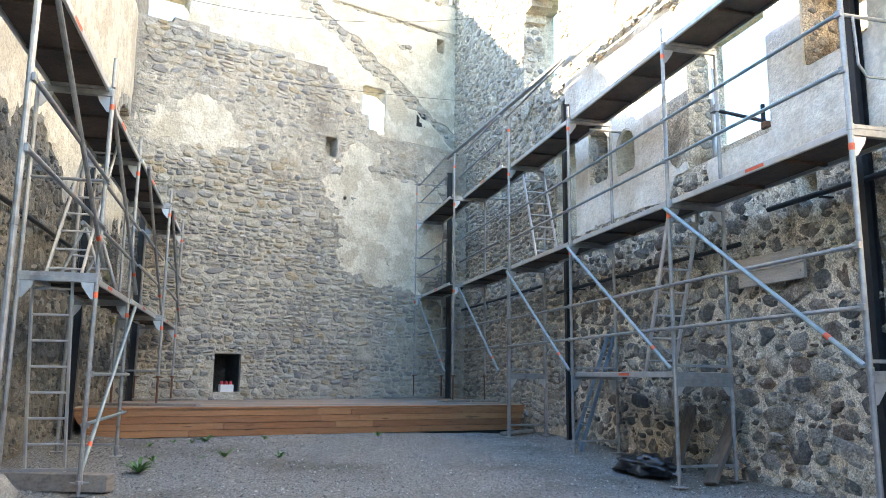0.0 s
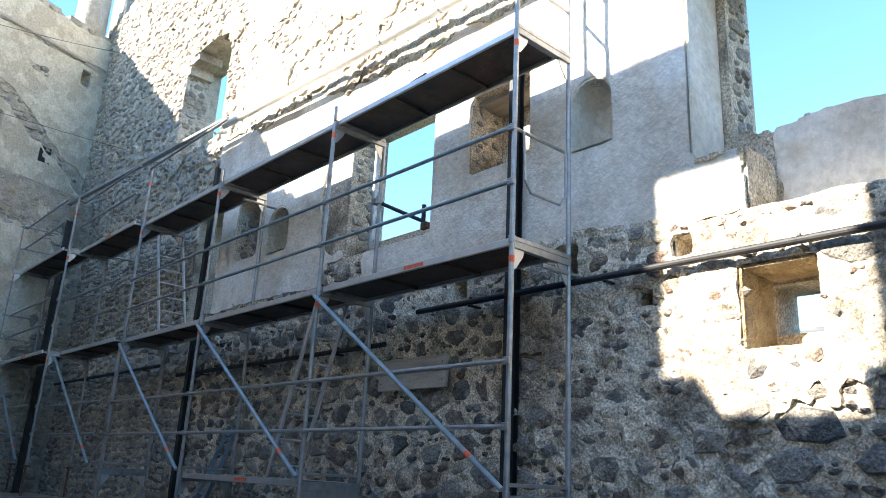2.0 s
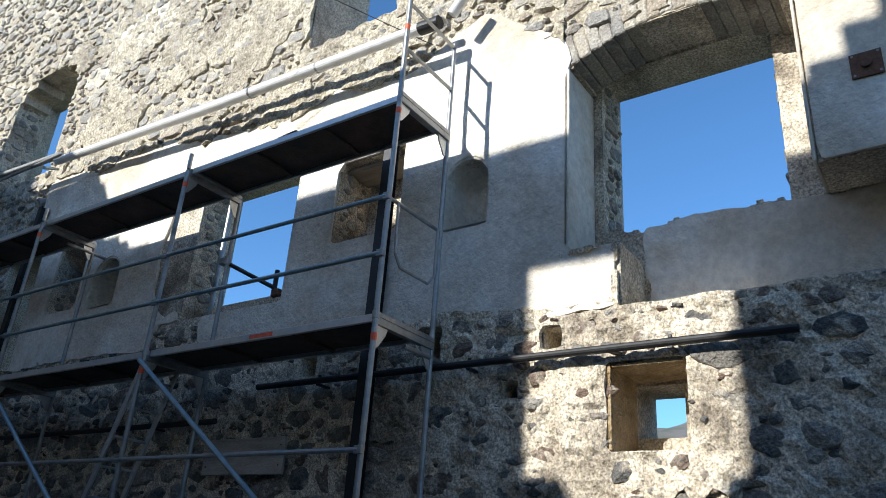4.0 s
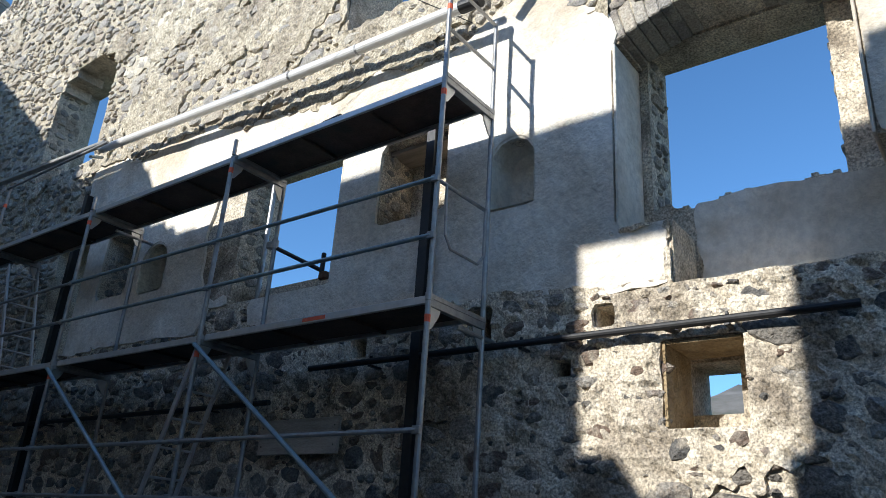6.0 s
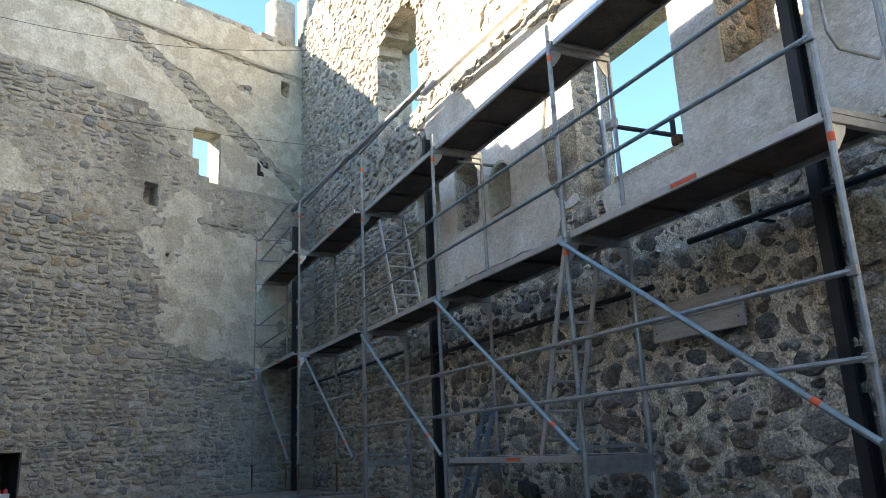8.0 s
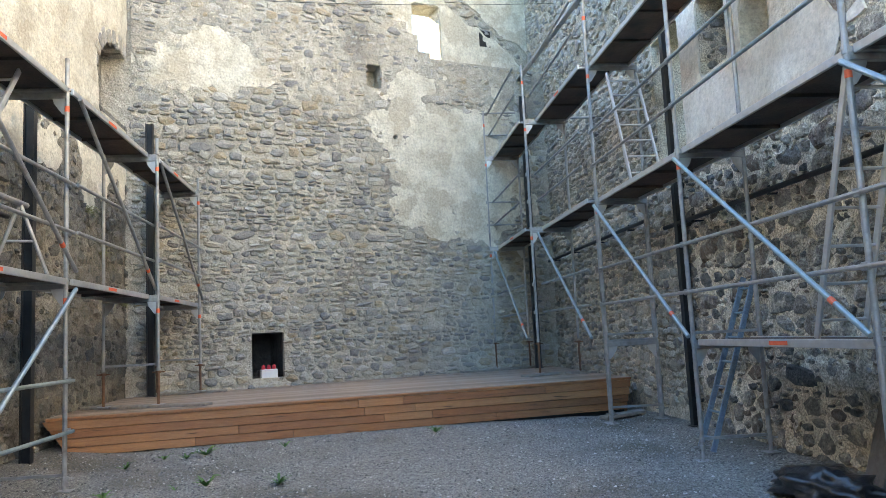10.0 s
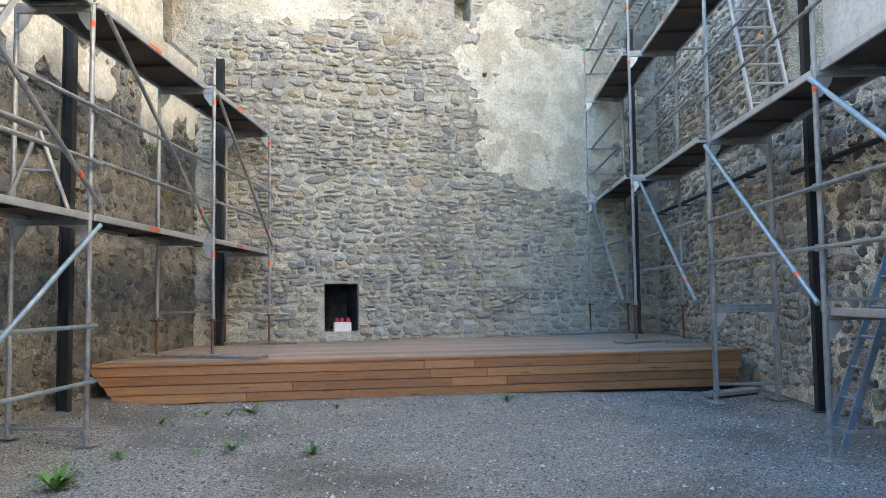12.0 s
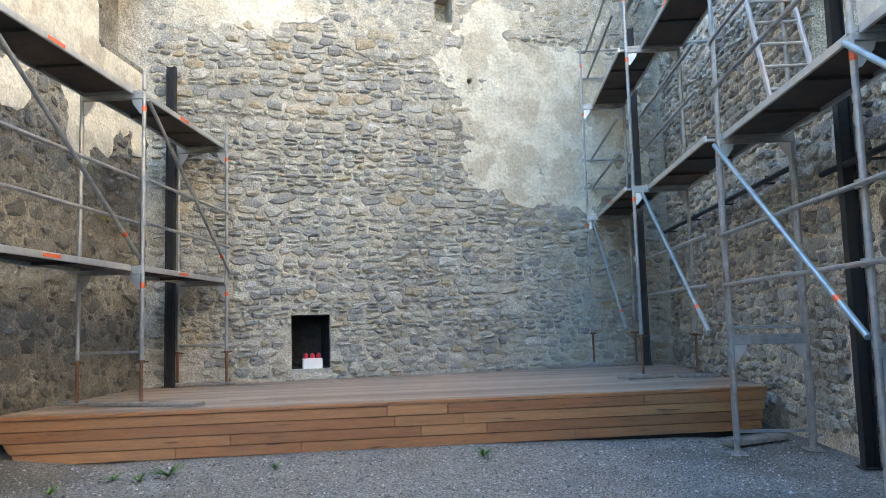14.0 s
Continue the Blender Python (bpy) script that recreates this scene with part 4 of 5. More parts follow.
board("plank", "brown plank under the scaffold jacks by the wall", (-1.6, 17.85, STAGE + 0.003), (-0.3, 18.1, STAGE + 0.003), 0.2, 0.04, WOOD_GREY)
board("plank", "short plank under a scaffold jack", (4.9, 17.35, STAGE + 0.003), (5.55, 17.62, STAGE + 0.003), 0.3, 0.04, WOOD_GREY)
board("plank", "short plank under the inner scaffold jack", (5.66, 17.5, STAGE + 0.003), (6.2, 17.45, STAGE + 0.003), 0.26, 0.04, WOOD_GREY)
board("plank", "long brown plank on the stage by the back wall", (4.1, 19.9, STAGE + 0.003), (5.9, 20.5, STAGE + 0.003), 0.24, 0.04, WOOD_GREY)
board("plank", "short board lying on the gravel by the scaffold foot", (5.55, 15.1, 0.11), (6.2, 15.3, 0.15), 0.2, 0.05, WOOD_GREY)
board("timber_beam", "heavy squared timber lying on the gravel", (-1.7, 9.95, 0.02), (-0.5, 9.65, 0.0), 0.2, 0.17, WOOD_GREY, category="beam")


def leaning_board(label, foot, head, width, thick):
    foot, head = Vector(foot), Vector(head)
    up = (head - foot).normalized()
    side = Vector((0, 1, 0)) - up * up.y
    side.normalize()
    m = Matrix((side, up, side.cross(up))).transposed().to_4x4()
    m.translation = foot
    ob = box("leaning_board", (-width / 2, 0, 0), (width / 2, (head - foot).length, thick), WOOD_OLD, None, "", 0.008, m)
    return tagged(ob, label, "board")


leaning_board("old wide board leaning on the rubble wall behind the sack", (6.05, 9.95, 0.05), (6.40, 10.05, 0.85), 0.24, 0.045)
leaning_board("old wide board leaning on the wall beside the sack", (5.9, 8.95, 0.03), (6.40, 9.1, 0.8), 0.22, 0.05)

# board fixed on the wall
t = thing("wall_board", "blank grey wooden board fixed to the rubble wall", "board", (FACE_RIGHT - 0.10, 8.28, 2.41))
for k in range(2):
    box("plank", (-0.02, -0.55, -0.17 + 0.17 * k), (0.015, 0.55, -0.004 + 0.17 * k), WOOD_PALE, t, "", 0.004)
for y in (-0.5, 0.5):
    for z in (-0.09, 0.09):
        tube("screw", (-0.024, y, z), (-0.018, y, z), 0.008, BLACK_STEEL, t)
box("batten", (0.015, -0.4, -0.15), (0.10, 0.4, -0.05), WOOD_GREY, t)

# iron plate on the plaster by the great opening
t = thing("anchor_plate", "rusty square iron anchor plate bolted to the plaster", "plate", (FACE_RIGHT - 0.035, 2.709, 4.911))
box("plate", (-0.01, -0.1, -0.1), (0.01, 0.1, 0.1), RUST, t, "", 0.003)
tube("bolt", (-0.03, 0, 0), (-0.01, 0, 0), 0.035, RUST, t)
for y in (-0.08, 0.08):
    for z in (-0.08, 0.08):
        tube("rivet", (-0.016, y, z), (-0.009, y, z), 0.009, STEEL, t)

# box in the wall niche
t = thing("battery_box", "white plastic box with red caps standing in the niche", "box", on_back(0.386, BACK_HOLES[0][1], -0.12))
turn = Matrix.Rotation(math.atan(BACK_SLOPE), 4, "Z")
box("case", (-0.15, -0.08, 0), (0.15, 0.08, 0.16), WHITE_BOX, t, "", 0.008, turn)
for k in range(3):
    bm = bmesh.new()
    add_tube(bm, (-0.1 + 0.1 * k, 0, 0.16), (-0.1 + 0.1 * k, 0, 0.225), 0.036, 12)
    add_tube(bm, (-0.1 + 0.1 * k, 0, 0.225), (-0.1 + 0.1 * k, 0, 0.24), 0.02, 12)
    bmesh.ops.transform(bm, matrix=turn, verts=bm.verts)
    part("cap", bm, RED_CAP, t, "red plastic screw cap")
bm = bmesh.new()
pts = [(-0.13, -0.07, 0.13), (-0.19, -0.1, 0.15), (-0.22, -0.12, 0.06), (-0.25, -0.1, 0.01)]
for a, b in zip(pts, pts[1:]):
    add_tube(bm, a, b, 0.006, 6)
part("wire", bm, CABLE, t)

# trestle on the left deck
t = thing("trestle", "grey tubular steel trestle standing on the scaffold deck", "trestle", (-1.2, 11.6, E1 + 0.024))
tube("top_bar", (-0.0, -0.9, 0.75), (0.0, 0.55, 0.75), 0.03, STEEL, t)
for y in (-0.75, 0.4):
    for s in (-1, 1):
        tube("leg", (0, y, 0.75), (0.24 * s, y + 0.1 * s, 0), 0.02, STEEL, t)
    tube("stretcher", (-0.12, y - 0.05, 0.37), (0.12, y + 0.05, 0.37), 0.014, STEEL, t)

# black plastic sack
bm = bmesh.new()
bmesh.ops.create_icosphere(bm, subdivisions=4, radius=1)
for v in bm.verts:
    n3 = v.co.normalized()
    k = 1 + 0.42 * noise.noise(n3 * 2.1) + 0.24 * noise.noise(n3 * 5) + 0.14 * abs(noise.noise(n3 * 11))
    v.co = Vector((n3.x * 0.28 * k, n3.y * 0.50 * k, max(-0.02, 0.06 + n3.z * 0.15 * k)))
ob = part("plastic_sack", bm, BAG, None, smooth=True)
ob.location = (5.75, 10.05, 0.03)
tagged(ob, "crumpled black plastic sack on the gravel by the wall", "sack")
bm = bmesh.new()
bmesh.ops.create_icosphere(bm, subdivisions=3, radius=1)
for v in bm.verts:
    n3 = v.co.normalized()
    k = 1 + 0.25 * noise.noise(n3 * 1.6)
    v.co = Vector((n3.x * 0.4 * k, n3.y * 0.35 * k, max(-0.1, n3.z * 0.24 * k)))
ob = part("boulder", bm, STONE_UPPER, None, smooth=True)
ob.location = (-1.5, 8.8, 0.06)
tagged(ob, "pale boulder beside the squared timber", "stone")


# ---- weeds ----
def weed(x, y, size, count, seed):
    r = random.Random(seed)
    verts, faces = [], []
    for k in range(count):
        a = r.uniform(0, 6.28)
        ln, wd, lift = size * r.uniform(0.6, 1.2), size * r.uniform(0.16, 0.28), r.uniform(0.25, 1.0)
        d, s = Vector((math.cos(a), math.sin(a), 0)), Vector((-math.sin(a), math.cos(a), 0))
        lifts = [0, 0.5 * lift, 0.8 * lift, 0.75 * lift]
        for p, wv in zip((0.03, 0.4, 0.75, 1.0), (0.25, 1.0, 0.7, 0.05)):
            c = d * ln * p + Vector((0, 0, 0.01 + ln * lifts[int(p * 3.01)]))
            verts += [c - s * wd * wv / 2, c + Vector((0, 0, -0.1 * wd)), c + s * wd * wv / 2]
        b = k * 12
        for q in range(3):
            for e in range(2):
                i = b + q * 3 + e
                faces.append((i, i + 1, i + 4, i + 3))
    ob = mesh_object("weed", verts, faces, LEAF)
    ob.location = (x, y, bank(x, y) - 0.015)
    tagged(ob, "small green leafy weed growing from the gravel", "weed", "weeds in the gravel")


for k, (x, y, s, c) in enumerate(((-0.404, 10.958, 0.2, 26), (0.548, 12.065, 0.13, 18), (1.263, 11.953, 0.13, 16), (0.202, 13.761, 0.15, 18), (-0.35, 11.831, 0.11, 14), (3.037, 14.472, 0.13, 14), (-0.546, 13.162, 0.1, 10), (0.272, 11.976, 0.08, 8), (-0.252, 13.637, 0.11, 10), (1.111, 13.987, 0.11, 8), (0.017, 13.578, 0.1, 10), (-0.943, 9.88, 0.1, 8))):
    weed(x, y, s, c, 40 + k)

# thin cables across the court
for k, pts in enumerate((((-1.8, 14.0, 11.0), (2.5, 16.5, 10.7), (6.5, 18.0, 11.2)), ((-1.8, 17.0, 9.2), (2.2, 18.0, 9.0), (6.5, 16.5, 9.5)), ((-1.8, 12.0, 9.0), (2.4, 10.5, 8.4), (6.5, 6.5, 6.6)), ((-1.8, 18.5, 8.2), (2.0, 18.8, 8.0), (6.4, 19.2, 8.3)))):
    cu = bpy.data.curves.new("cable", "CURVE")
    cu.dimensions, cu.bevel_depth, cu.resolution_u = "3D", 0.005, 8
    sp = cu.splines.new("NURBS")
    sp.points.add(2)
    for p, c in zip(sp.points, pts):
        p.co = (*c, 1)
    sp.order_u, sp.use_endpoint_u = 3, True
    cu.materials.append(CABLE)
    tagged(new("cable", cu), "thin dark cable stretched across the court", "cable", "cables over the court")

# ---- plaster ----
RIGHT_LOW = steps([(2.293, 3.735), (2.945, 4.258), (4.532, 4.091), (4.572, 3.449), (5.508, 3.457), (6.279, 3.503), (8.328, 3.561), (9.107, 3.62), (9.449, 3.693), (9.497, 3.966), (10.283, 3.985), (10.384, 3.694), (12.104, 3.743), (14.162, 3.709)])
RIGHT_HIGH = steps([(2.742, 8.668), (3.034, 5.762), (4.927, 5.99), (5.07, 6.183), (5.886, 6.678), (6.758, 6.412), (9.494, 6.351), (10.686, 6.648), (12.622, 6.708), (14.388, 7.065), (14.698, 6.371)])
NICHES = [(5.745, 6.218, 4.351, 5.06), (11.36, 11.94, 4.40, 5.10)]
plain_gap = outside([o for o in RIGHT_IN if o[2] - o[0] > 0.3 and not any(n[0] - 0.05 < o[0] < n[1] and n[2] - 0.05 < o[1] < n[3] for n in NICHES)], 0.012)


def right_gap(u, v):
    """Distance to the nearest opening of the plaster, with round heads for the two niches."""
    best = plain_gap(u, v)
    for y0, y1, z0, z1 in NICHES:
        ym, half = (y0 + y1) / 2, (y1 - y0) / 2
        head = math.hypot(u - ym, v - (z1 - half)) - half if v > z1 - half else max(y0 - u, u - y1, z0 - v)
        best = min(best, head)
    return best



def right_plaster(u, v):
    rough = 0.10 * ripple(u, v, 1.1, 3) + 0.05 * ripple(u, v, 3.7, 8) + 0.02 * ripple(u, v, 11, 1)
    f = min(v - RIGHT_LOW(u) + rough * 0.6, RIGHT_HIGH(u) - v + rough * 1.6, 13.775 + 0.25 * (v > 6.15) - u + rough)
    hole = math.hypot((u - 10.086) / 0.45, (v - 4.957) / 0.85) - 1
    f = min(f, hole * 0.4 + rough)
    return min(f, right_gap(u, v))


plaster(wall_right, "plaster_coat", on_right, (-1.0, 14.4), (3.2, 9.2), right_plaster, PLASTER_RIGHT, "stained white lime plaster", 0.09)


def thin_patch(u, v):
    rough = 0.45 * ripple(u, v, 0.9, 75) + 0.3 * ripple(u, v, 2.6, 77) + 0.2 * ripple(u, v, 7, 79)
    return min(0.75 - math.hypot((u - 12.732) / 1.9, (v - 9.21 + 0.25 * (u - 12.732)) / 0.9) + 1.1 * rough, right_gap(u, v))


plaster(wall_outer, "plaster_coat", on_right, (9.8, 15.4), (7.2, 11.2), thin_patch, PLASTER_BACK, "thin worn plaster over the rubble", 0.08, 0.034, 0.02)
BACK_GAP = outside(BACK_HOLES, 0.02)


def back_plaster(u, v):
    rough = 0.5 * ripple(u, v, 0.75, 21) + 0.34 * ripple(u, v, 2.1, 13) + 0.24 * ripple(u, v, 5.5, 17) + 0.12 * ripple(u, v, 13, 19)
    a = 1.0 - math.hypot((u - 4.392) / 1.75, (v - 4.901) / 1.45)
    b = 0.75 - math.hypot((u + 0.373) / 2.1, (v - 6.678) / 0.75)
    c = 0.55 - math.hypot((u - 3.191) / 1.2, (v - 6.711) / 0.6)
    d = 0.35 - math.hypot((u - 5.33) / 0.6, (v - 6.816) / 0.8)
    return min(max(a, b, c, d) + 1.15 * rough, ledge(u) - 0.25 - v, BACK_GAP(u, v))


plaster(wall_back, "plaster_coat", on_back, (-1.85, 6.55), (2.4, 8.8), back_plaster, PLASTER_BACK, "broken patches of pale lime plaster", 0.07, 0.022)


def left_plaster(u, v):
    rough = 0.5 * ripple(u, v, 0.5, 31) + 0.25 * ripple(u, v, 1.6, 33) + 0.1 * ripple(u, v, 5, 35)
    return min(max((v - 4.0) * 0.5 + rough * 1.1, -0.1 - abs(v - 0.9) + rough * 1.2 if u < 8 else -1), outside(LEFT_HOLES + LEFT_NICHE, 0.1)(u, v), left_top(u) - 0.3 - v)


plaster(wall_left, "plaster_coat", on_left, (0.0, 19.0), (0.2, 9.0), left_plaster, PLASTER_BACK, "stained pale plaster", 0.1, 0.03, 0.02)

# arched niches in the plaster of the right wall
def arched_niche(name, y0, y1, z0, z1, mat, label):
    """A shallow arched recess: rim, curved back and sill, set on the plaster."""
    verts, faces = [], []
    ym, half, spring = (y0 + y1) / 2, (y1 - y0) / 2, z1 - (y1 - y0) / 2
    outline = [(y0, z0), (y0, spring)] + [(ym - half * math.cos(a), spring + (z1 - spring) * math.sin(a)) for a in [math.pi * k / 10 for k in range(1, 10)]] + [(y1, spring), (y1, z0)]
    for w, s in ((0.036, 1.03), (0.026, 0.99), (-0.14, 0.95), (-0.26, 0.80), (-0.31, 0.45)):
        for y, z in outline:
            verts.append(on_right(ym + (y - ym) * s, z0 + 0.02 + (z - z0) * (0.6 + 0.4 * s), w))
    n = len(outline)
    for lv in range(4):
        for k in range(n):
            faces.append((lv * n + k, lv * n + (k + 1) % n, (lv + 1) * n + (k + 1) % n, (lv + 1) * n + k))
    faces.append([4 * n + k for k in range(n)])
    return mesh_object(name, verts, faces, mat, wall_right, label)


arched_niche("niche", *NICHES[0], PLASTER_RIGHT, "small arched wall niche in white plaster")
arched_niche("niche", *NICHES[1], PLASTER_BACK, "small arched niche with pale ochre wash")
# ochre reveal of the small square window, timber lintel of the blind window
for a, b in (((-0.02, 4.625, 2.372), (0.49, 4.648, 2.984)), ((-0.015, 4.091, 2.959), (0.49, 4.62, 2.979))):
    box("reveal", (FACE_RIGHT + a[0], a[1], a[2]), (FACE_RIGHT + b[0], b[1], b[2]), OCHRE, wall_right, "ochre stained reveal", 0.003)
box("lintel", (FACE_RIGHT + 0.1, 6.73, 5.39), (FACE_RIGHT + 0.45, 7.64, 5.438), WOOD_GREY, wall_right, "old timber lintel")
box("niche_stone", (FACE_RIGHT - 0.01, 4.552, 3.45), (FACE_RIGHT + 0.45, 5.01, 3.933), PLASTER_RIGHT, wall_right, "", 0.03)


# ---- plaster of the high back wall ----
def on_upper(u, v, w=0.0):
    return on_back(u, v, w - 1.203)


def upper_plaster(u, v):
    rough = 0.4 * ripple(u, v, 0.9, 51) + 0.22 * ripple(u, v, 2.6, 53) + 0.1 * ripple(u, v, 8, 55)
    roof = 12.026 - 0.661 * (u - 0.926)
    strip = abs(v - roof) - 0.24 + 0.6 * rough
    above = abs(v - 11.427) - 0.09 + 0.2 * rough
    worn = 0.28 + rough if v > roof + 0.9 and v < 11.377 else 1.0
    return min(strip, above, worn, outside(UP_HOLES, 0.02)(u, v), up_top(u) - 0.12 - v + 0.3 * rough)


plaster(wall_upper, "plaster_coat", on_upper, (-2.4, 6.9), (6.9, 12.4), upper_plaster, PLASTER_BACK, "cream plaster crossed by an old roof line", 0.09, 0.03)
box("string_course", (0, 0, 0), (8.6, 0.1, 0.09), STONE_UPPER, wall_upper, "thin stone string course", 0.02, Matrix.Translation(on_back(-1.8, 11.417, -1.13)) @ Matrix.Rotation(math.atan(BACK_SLOPE), 4, "Z"))
# no hole here: a flush black block paints the shade of a recess
t = box("recess_shade", (-0.17, -0.02, -0.22), (0.17, 0.05, 0.22), BLACK_STEEL, wall_upper, "black block painted as the shade of a blind recess", 0.02, Matrix.Translation(on_back(5.721, 8.545, -1.19)) @ Matrix.Rotation(math.atan(BACK_SLOPE), 4, "Z"))

# lintel arch of voussoirs over the great opening
for k in range(17):
    a = (k + 0.5) / 17
    y = 3.16 + 1.80 * a
    crown = 5.72 + 0.24 * math.sin(math.pi * a)
    lean = (a - 0.5) * 0.5
    box("voussoir", (-0.02, -0.055, 0), (0.5, 0.055, 0.34), STONE_UPPER, wall_right, "", 0.012, Matrix.Translation((FACE_RIGHT, y, crown + 0.012)) @ Matrix.Rotation(-lean, 4, "X"))

# ---- distance ----
verts, faces = [], []
nu, nv = 60, 14
for i in range(nu + 1):
    for j in range(nv + 1):
        y, d = -1500 + 3600 * i / nu, j / nv
        h = 250 + 60 * math.sin(y / 300.0) + 70 * ripple(y, d * 300, 0.004, 3) + 25 * ripple(y, d * 300, 0.02, 4) - 0.02 * y
        verts.append((800 + 900 * d, y, -10 + h * math.sin(min(1.0, d * 1.25) * math.pi / 2) + 18 * ripple(y, d * 900, 0.01, 8) * d))
for i in range(nu):
    for j in range(nv):
        k = i * (nv + 1) + j
        faces.append((k, k + 1, k + nv + 2, k + nv + 1))
tagged(mesh_object("backdrop_mountain", verts, faces, ROCK, smooth=True), "distant mountain ridge with grass and rock", "mountain", kind="structure")

# near-black lining of the wall niche, added to paint in its deep shade
lining = Matrix.Translation(on_back(0, 0, 0)) @ Matrix.Rotation(math.atan(BACK_SLOPE), 4, "Z")
k = math.hypot(1, BACK_SLOPE)
for a, b in (((0.079, 0.05, 0.816), (0.092, 0.99, 1.639)), ((0.627, 0.10, 0.816), (0.64, 0.99, 1.639)), ((0.092, 0.06, 1.626), (0.627, 0.99, 1.641)), ((0.092, 0.97, 0.816), (0.627, 0.99, 1.626)), ((0.092, 0.16, 0.808), (0.627, 0.97, 0.816))):
    box("niche_lining", (a[0] * k, a[1], a[2]), (b[0] * k, b[1], b[2]), NICHE_DARK, wall_back, "near-black lining added for the shade inside the niche", 0.0, lining)

# ---- rubble of the walls ----
right_clear, back_clear, left_clear = outside(RIGHT_IN, 0.0), outside(BACK_HOLES, 0.0), outside(LEFT_HOLES + LEFT_NICHE, 0.0)


def keep_right(low, high, y_from=-9):
    def keep(u, v, a, b):
        if not (low <= v < high) or u < y_from or v > right_top(u) - 0.1:
            return False
        return right_clear(u, v) > max(a, b) * 0.75 and right_plaster(u, v) < -0.02 and right_plaster(u + a * 0.7, v + b * 0.7) < 0 and right_plaster(u - a * 0.7, v - b * 0.7) < 0
    return keep


def bare_right(low, high):
    return lambda u, v: min(-right_plaster(u, v) + 0.05, v - low, high - v, right_clear(u, v) - 0.01, right_top(u) - 0.15 - v)


plaster(wall_right, "mortar_bed", on_right, (0.3, 14.1), (0.0, 4.0), bare_right(0.0, 3.98), MORTAR_RIGHT, "lumpy beige lime mortar between the stones", 0.045, 0.006, 0.006, 0.034)
plaster(wall_outer, "mortar_bed", on_right, (14.1, 22.0), (0.3, 6.0), bare_right(0.3, 6.0), MORTAR_RIGHT, "lumpy grey mortar between the stones", 0.07, 0.004, 0.006, 0.02)
plaster(wall_outer, "mortar_bed", on_right, (0.3, 22.4), (5.9, 12.6), bare_right(5.9, 12.6), MORTAR_UPPER, "lumpy sandy mortar between the stones", 0.08, 0.006, 0.006, 0.028)


def near_right(u, v):
    return math.hypot(u - 5.0, (v - 2.4) * 1.5) if u < 14 else 50 + u


RUBBLE = ((0.2, 0.28, 0.16), (0.14, 0.2, 0.5), (0.10, 0.16, 0.6), (0.06, 0.10, 1.0), (0.035, 0.06, 1.0))
FINE = ((0.17, 0.24, 0.2), (0.12, 0.17, 0.6), (0.08, 0.12, 1.0), (0.05, 0.08, 1.3))
laid = lay_stones((0.5, 14.1), (0.02, 3.9), RUBBLE, (1.1, 2.4), 0.87, keep_right(0, 3.9), 101, 170, 0.3)
build_stones(wall_right, on_right, laid, ROUND_STONES[:7] + FLAT_STONES[:9], lambda u, v: 0.05 + 0.02 * ripple(u, v, 3.0, 6), STONE_RIGHT, near_right, 201)
laid = lay_courses((14.1, 21.6), (0.3, 6.0), (0.09, 0.19), (1.0, 2.1), keep_right(0, 6.1), 103)
laid += lay_stones((0.5, 22.6), (6.0, 13.4), FINE, (1.0, 2.1), 0.87, keep_right(5.9, 13.4), 105, 60, 0.25)
laid += lay_stones((13.4, 14.3), (3.9, 6.0), FINE, (1.1, 2.2), 0.86, keep_right(3.9, 6.0, 13.4), 107, 70, 0.2)
build_stones(wall_outer, on_right, laid, FLAT_STONES, lambda u, v: 0.05 + 0.015 * ripple(u, v, 0.6, 5), STONE_UPPER, lambda u, v: abs(u - 14) + abs(v - 7), 203)


def keep_back(u, v, a, b):
    return v < ledge(u) - b - 0.02 and -1.95 < u < 6.3 and back_clear(u, v) > max(a, b) * 0.7 and back_plaster(u, v) < 0.16


def back_proud(u, v):
    flush = 1.0 / (1 + math.exp(-3 * (u - 1.6 + 0.8 * ripple(u, v, 0.5, 61))))
    high = 1.0 if v > 7.0 else 0.0
    if back_plaster(u, v) > -0.1:
        return 0.022
    return 0.060 - 0.020 * max(flush, high * 0.7) + 0.01 * ripple(u, v, 0.8, 63)


laid = lay_courses((-1.9, 6.4), (0.62, 9.3), (0.075, 0.20), (0.9, 2.4), keep_back, 109)
build_stones(wall_back, on_back, laid, FLAT_STONES + ROUND_STONES, back_proud, STONE_BACK, lambda u, v: math.hypot(u - 0.6, v - 2.4), 205)


plaster(wall_back, "mortar_bed", on_back, (-1.85, 6.5), (0.5, 9.2), lambda u, v: min(back_clear(u, v) - 0.01, ledge(u) - 0.1 - v), MORTAR_BACK, "lumpy grey mortar between the stones", 0.06, 0.004, 0.008, 0.024)
plaster(wall_left, "mortar_bed", on_left, (5.0, 18.8), (0.1, 6.4), lambda u, v: min(left_clear(u, v) - 0.01, 0.05 - left_plaster(u, v)), MORTAR_LEFT, "dark lumpy mortar between the stones", 0.07, 0.012, 0.01, 0.035)


def keep_left(u, v, a, b):
    return v < left_top(u) - b and left_clear(u, v) > max(a, b) * 0.7 and left_plaster(u, v) < -0.02


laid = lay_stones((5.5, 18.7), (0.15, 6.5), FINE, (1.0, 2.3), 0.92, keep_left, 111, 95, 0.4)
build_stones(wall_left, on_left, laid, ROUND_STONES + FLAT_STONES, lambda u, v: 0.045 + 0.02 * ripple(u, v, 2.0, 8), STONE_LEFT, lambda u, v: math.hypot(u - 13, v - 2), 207)


